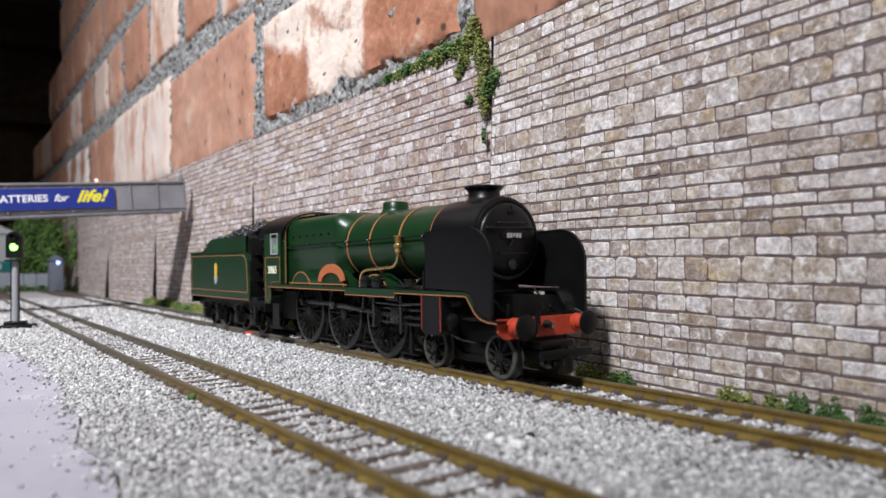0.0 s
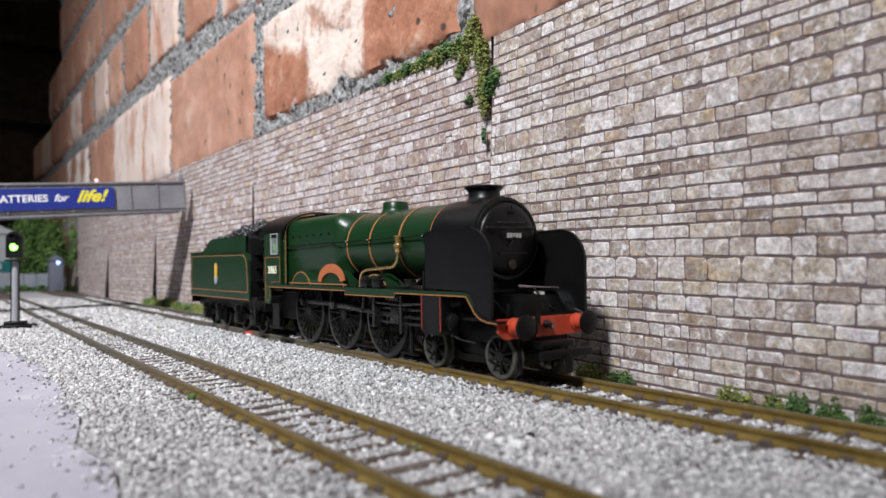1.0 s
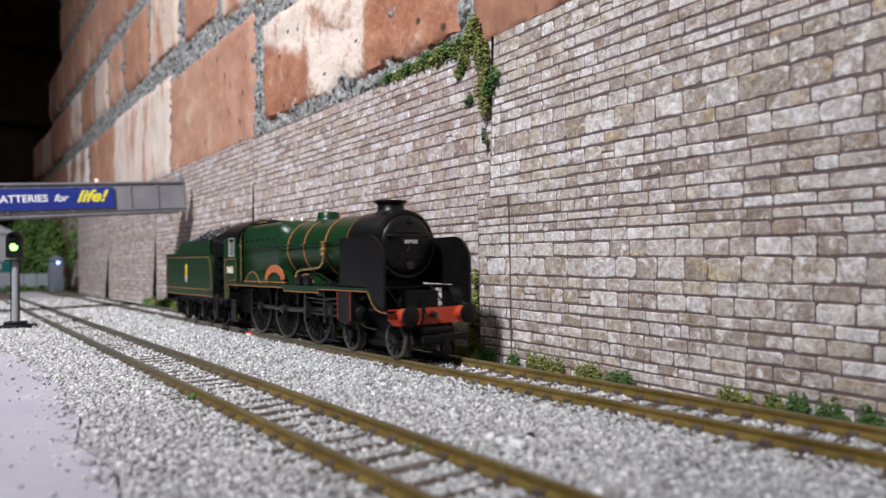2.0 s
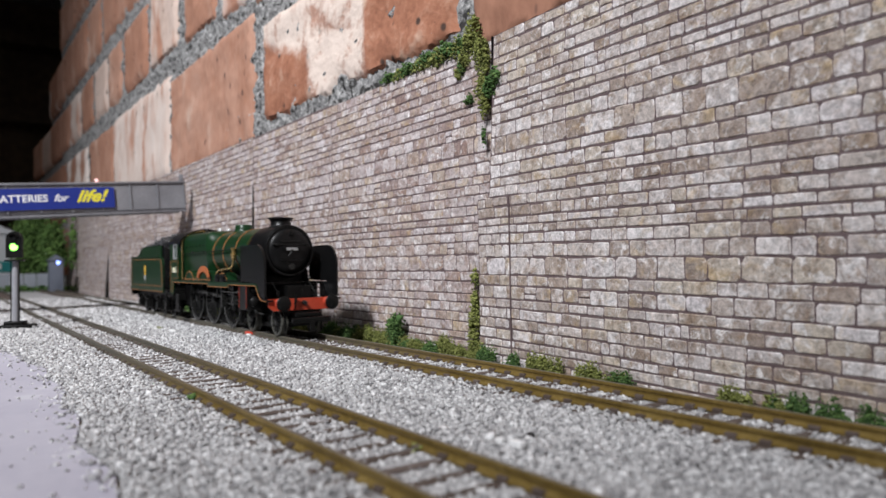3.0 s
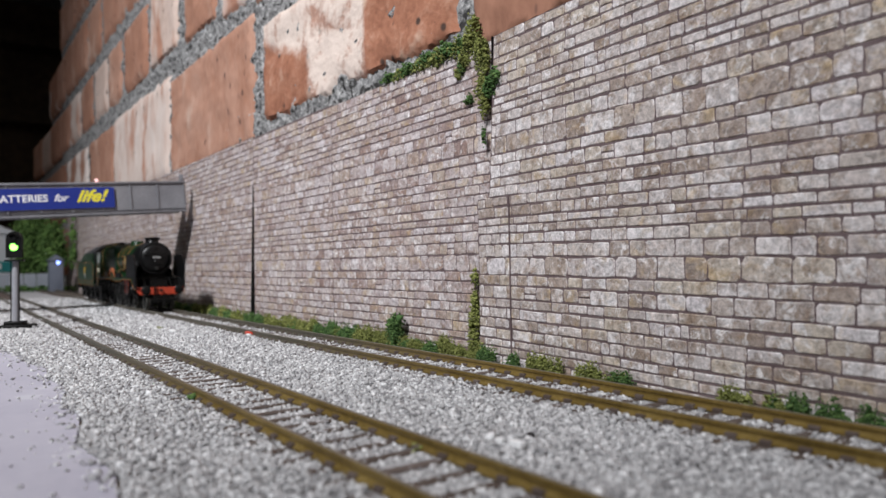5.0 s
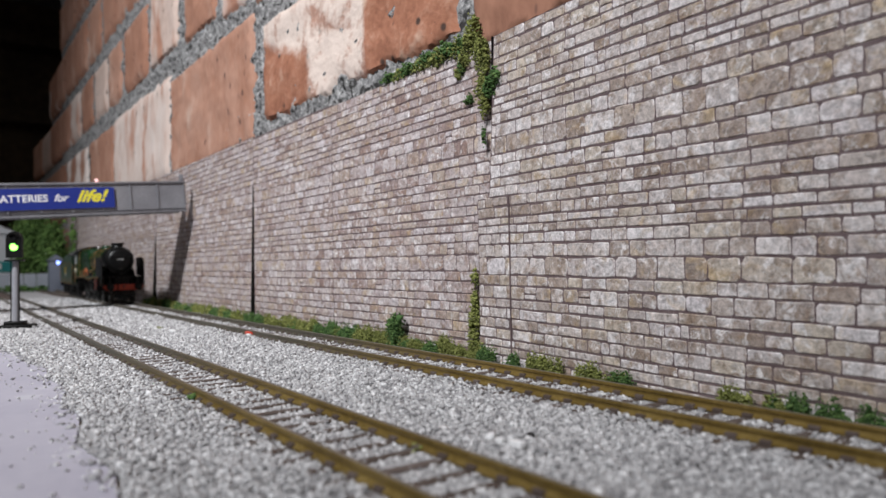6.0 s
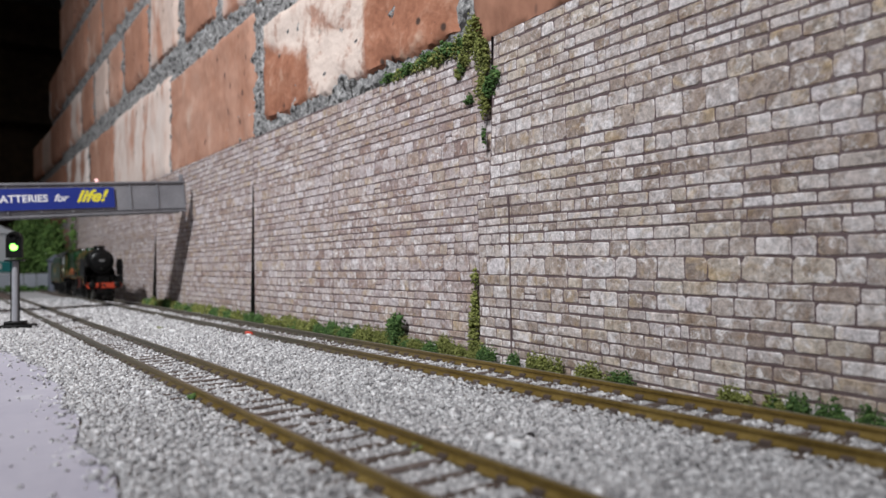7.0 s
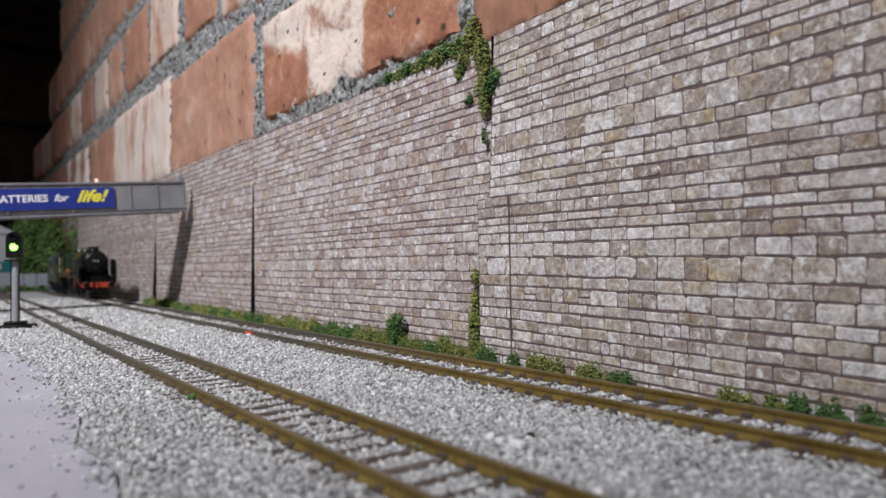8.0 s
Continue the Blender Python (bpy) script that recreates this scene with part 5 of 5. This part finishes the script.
    part("frame", box(box(bmesh.new(), -258, -160, -12, 12, 10.2, 15.2), -250, -166, -7, 7, 6, 10.2), SOOT, T, "black tender frame", False)
    bm = box(bmesh.new(), -172.4, -167.2, -15.4, 15.4, 17, 44, .4)
    for z in (24, 30, 36):
        box(bm, -167.2, -163.6, -14, 14, z, z + .8)
    box(bm, -173, -160, -15.8, 15.8, 15.4, 17)
    for y in (-9, 9):
        lathe(bm, [(-167.2, 1.2), (-164.6, 1.2)], (0, y, 40), "x", 12)
    part("front_bulkhead", bm, SOOT, T, "black tender front with lockers")
    rng = np.random.default_rng(8)
    k = 1300
    x = rng.uniform(-236, -172, k)
    y = rng.uniform(-15, 15, k)
    top = 44.6 + 7.0 * np.exp(-((x + 184) / 20) ** 2) * (1 - (y / 17) ** 2) - 2.0 * (x < -222)
    c = np.stack([x, y, top + rng.normal(0, .4, k)], 1)
    coal = new("coal_load", scatter_mesh("coal_load", c, 1.15 * rng.lognormal(0, .25, k), COAL, rng))
    coal.parent = T
    tagged(coal, "heaped shiny black coal", kind="stuff")
    part("coal_space", prism(bmesh.new(), [(-238, 38), (-173, 38), (-173, 47), (-184, 49), (-200, 45.5), (-224, 42), (-238, 40)], -14.5, 14.5), COAL, T, "bed of black coal")
    for y in (-11.4, 11.4):
        part("buffer", lathe(bmesh.new(), [(-264.4, .4), (-264, 3.2), (-263.4, 3.2), (-263, 1.4), (-258, 1.9)], (0, y, 14.6), "x", 24), SOOT, T, "black tender buffer")
    part("rear_beam", B(-259, -258, -16, 16, 11.6, 16.6), SOOT, T, "black rear beam", False)
    part("drawbar", B(-162, -148, -1.6, 1.6, 9, 10.4), SOOT, T, "", False)
    return T


# ---- movement: how far the engine has run, in millimetres ----
TIMES = (0.0, 1.1, 1.3, 1.5, 1.7, 2.2, 2.8, 3.5, 4.5, 5.2, 5.8, 6.0, 6.5, 7.0, 7.5, 8.0)
RUN = (0.0, 0.0, -3.2, -13.0, -28.1, -70.5, -130.2, -210.9, -333.7, -426.0, -504.0, -528.0, -577.7, -618.0, -641.0, -650.0)


def run_at(t):
    k = max(0, min(len(TIMES) - 2, sum(1 for v in TIMES if v <= t) - 1))

    def slope(i):
        if i <= 1:
            return 0.0
        if i >= len(TIMES) - 1:
            return -8.0
        a = (RUN[i] - RUN[i - 1]) / (TIMES[i] - TIMES[i - 1])
        b = (RUN[i + 1] - RUN[i]) / (TIMES[i + 1] - TIMES[i])
        return 0.0 if a * b <= 0 else 2 * a * b / (a + b)

    h = TIMES[k + 1] - TIMES[k]
    u = (t - TIMES[k]) / h
    return (2 * u ** 3 - 3 * u * u + 1) * RUN[k] + (u ** 3 - 2 * u * u + u) * h * slope(k) + (3 * u * u - 2 * u ** 3) * RUN[k + 1] + (u ** 3 - u * u) * h * slope(k + 1)


def crank_place(run, y):
    """The crank pin's offset from its axle; the far side is a quarter turn behind."""
    a = run / 13.1 + radians(-35 if y < 0 else 55)
    return CRANK * math.sin(a), CRANK * math.cos(a)


ENGINE, TENDER = locomotive(), tender()


def motions():
    steps = [i / 30 for i in range(241)]
    runs = [run_at(t) for t in steps]
    for ob in (ENGINE, TENDER):
        walk(ob, [(t, pose(r * MM, 0, 0)) for t, r in zip(steps, runs)])
    for ob, a, b, kind in MOVING:
        rows = []
        for t, r in zip(steps, runs):
            if kind == "wheel":
                rows.append((t, pose(a * MM, 0, b * MM, 0, math.degrees(r / b) + (-35 if b > 10 else 0), 0)))
                continue
            px, pz = crank_place(r, a)
            reach = math.sqrt(45.0 ** 2 - (pz - 1.5) ** 2)
            if kind == "coupling":
                rows.append((t, pose((DRIVER_S[0] + px) * MM, 0, (13.1 + pz) * MM)))
            elif kind == "connecting":
                rows.append((t, pose((DRIVER_S[1] + px + reach) * MM, 0, 14.6 * MM, 0, -math.degrees(math.asin((14.6 - 13.1 - pz) / 45.0)), 0)))
            else:
                rows.append((t, pose((DRIVER_S[1] + px + reach) * MM, 0, 14.6 * MM)))
        walk(ob, rows)


# ---- build ----
pavement()
ballast()
grit()
track(*TRACKS[0], "brass-railed main track beside the retaining wall", -1240, 330)
track(*TRACKS[1], "brass-railed second track beside the yard card", -1240, 330)
girder_bridge()
signal()
far_scenery()
scraps()
planting()
stone_sheet("wall_stone_1", -72, 43.5, 130, 28.5, -9, 118.5, "printed grey-brown stone retaining wall sheet", 3, 10.7, 0.7, 1.8, 300, True, 1.1, cut=8.0)
stone_sheet("wall_stone_2", -74, 42.8, -54, 41.3, -9, 56, "narrow printed stone pier strip on the wall", 4, 10.9, 0.0, 0.8, 300)
stone_sheet("wall_stone_3", -207, 46.2, -59, 46, -9, 119, "printed pinkish stone retaining wall sheet", 5, 11.4, 0.0, 1.6, 300, True, 1.05, 1.04, stone=STONE_PINK)
stone_sheet("wall_stone_4", -327.5, 46.4, -207.2, 46.2, -9, 120, "printed pinkish stone retaining wall sheet", 6, 11.6, 0.0, 1.6, 0, True, 1.0, 1.04, stone=STONE_PINK)
stone_sheet("wall_stone_5", -600, 46.6, -327.9, 46.4, -9, 121, "printed pinkish stone retaining wall sheet", 7, 12.0, 0.0, 1.6, 0, True, 1.05, 1.04, stone=STONE_PINK)
stone_sheet("wall_stone_6", -1180, 44.0, -602, 46.6, -9, 121, "far printed stone retaining wall sheet", 8, 43.1, 0.0, 1.6, 0, stone=STONE_PINK)
# black wedges stand in for the shade in the gaps at curled sheet edges
for gx, gy, wide, tall in ((-328.9, 46.4, 2.8, 86), (-602.4, 46.6, 4.2, 62), (-842, 45.5, 5.0, 52)):
    tagged(part("gap_shade", prism(bmesh.new(), [(gy - wide, -9), (gy + 1.0, -9), (gy + 1.0, tall), (gy - .35, tall)], gx, gx + 1.0, "x"), SOOT, None, "", False), "black wedge for a curled sheet edge and the shade in its gap", "wall trim", "", "structure")
# a thin black strip stands in for the shadow where two sheets meet
tagged(part("gap_shade", B(-64.2, -63.4, 42.9, 43.6, 100, 118.6), SOOT, None, "", False), "black strip standing in for the shadow between two wall sheets", "wall trim", "", "structure")
brick_wall()
motions()
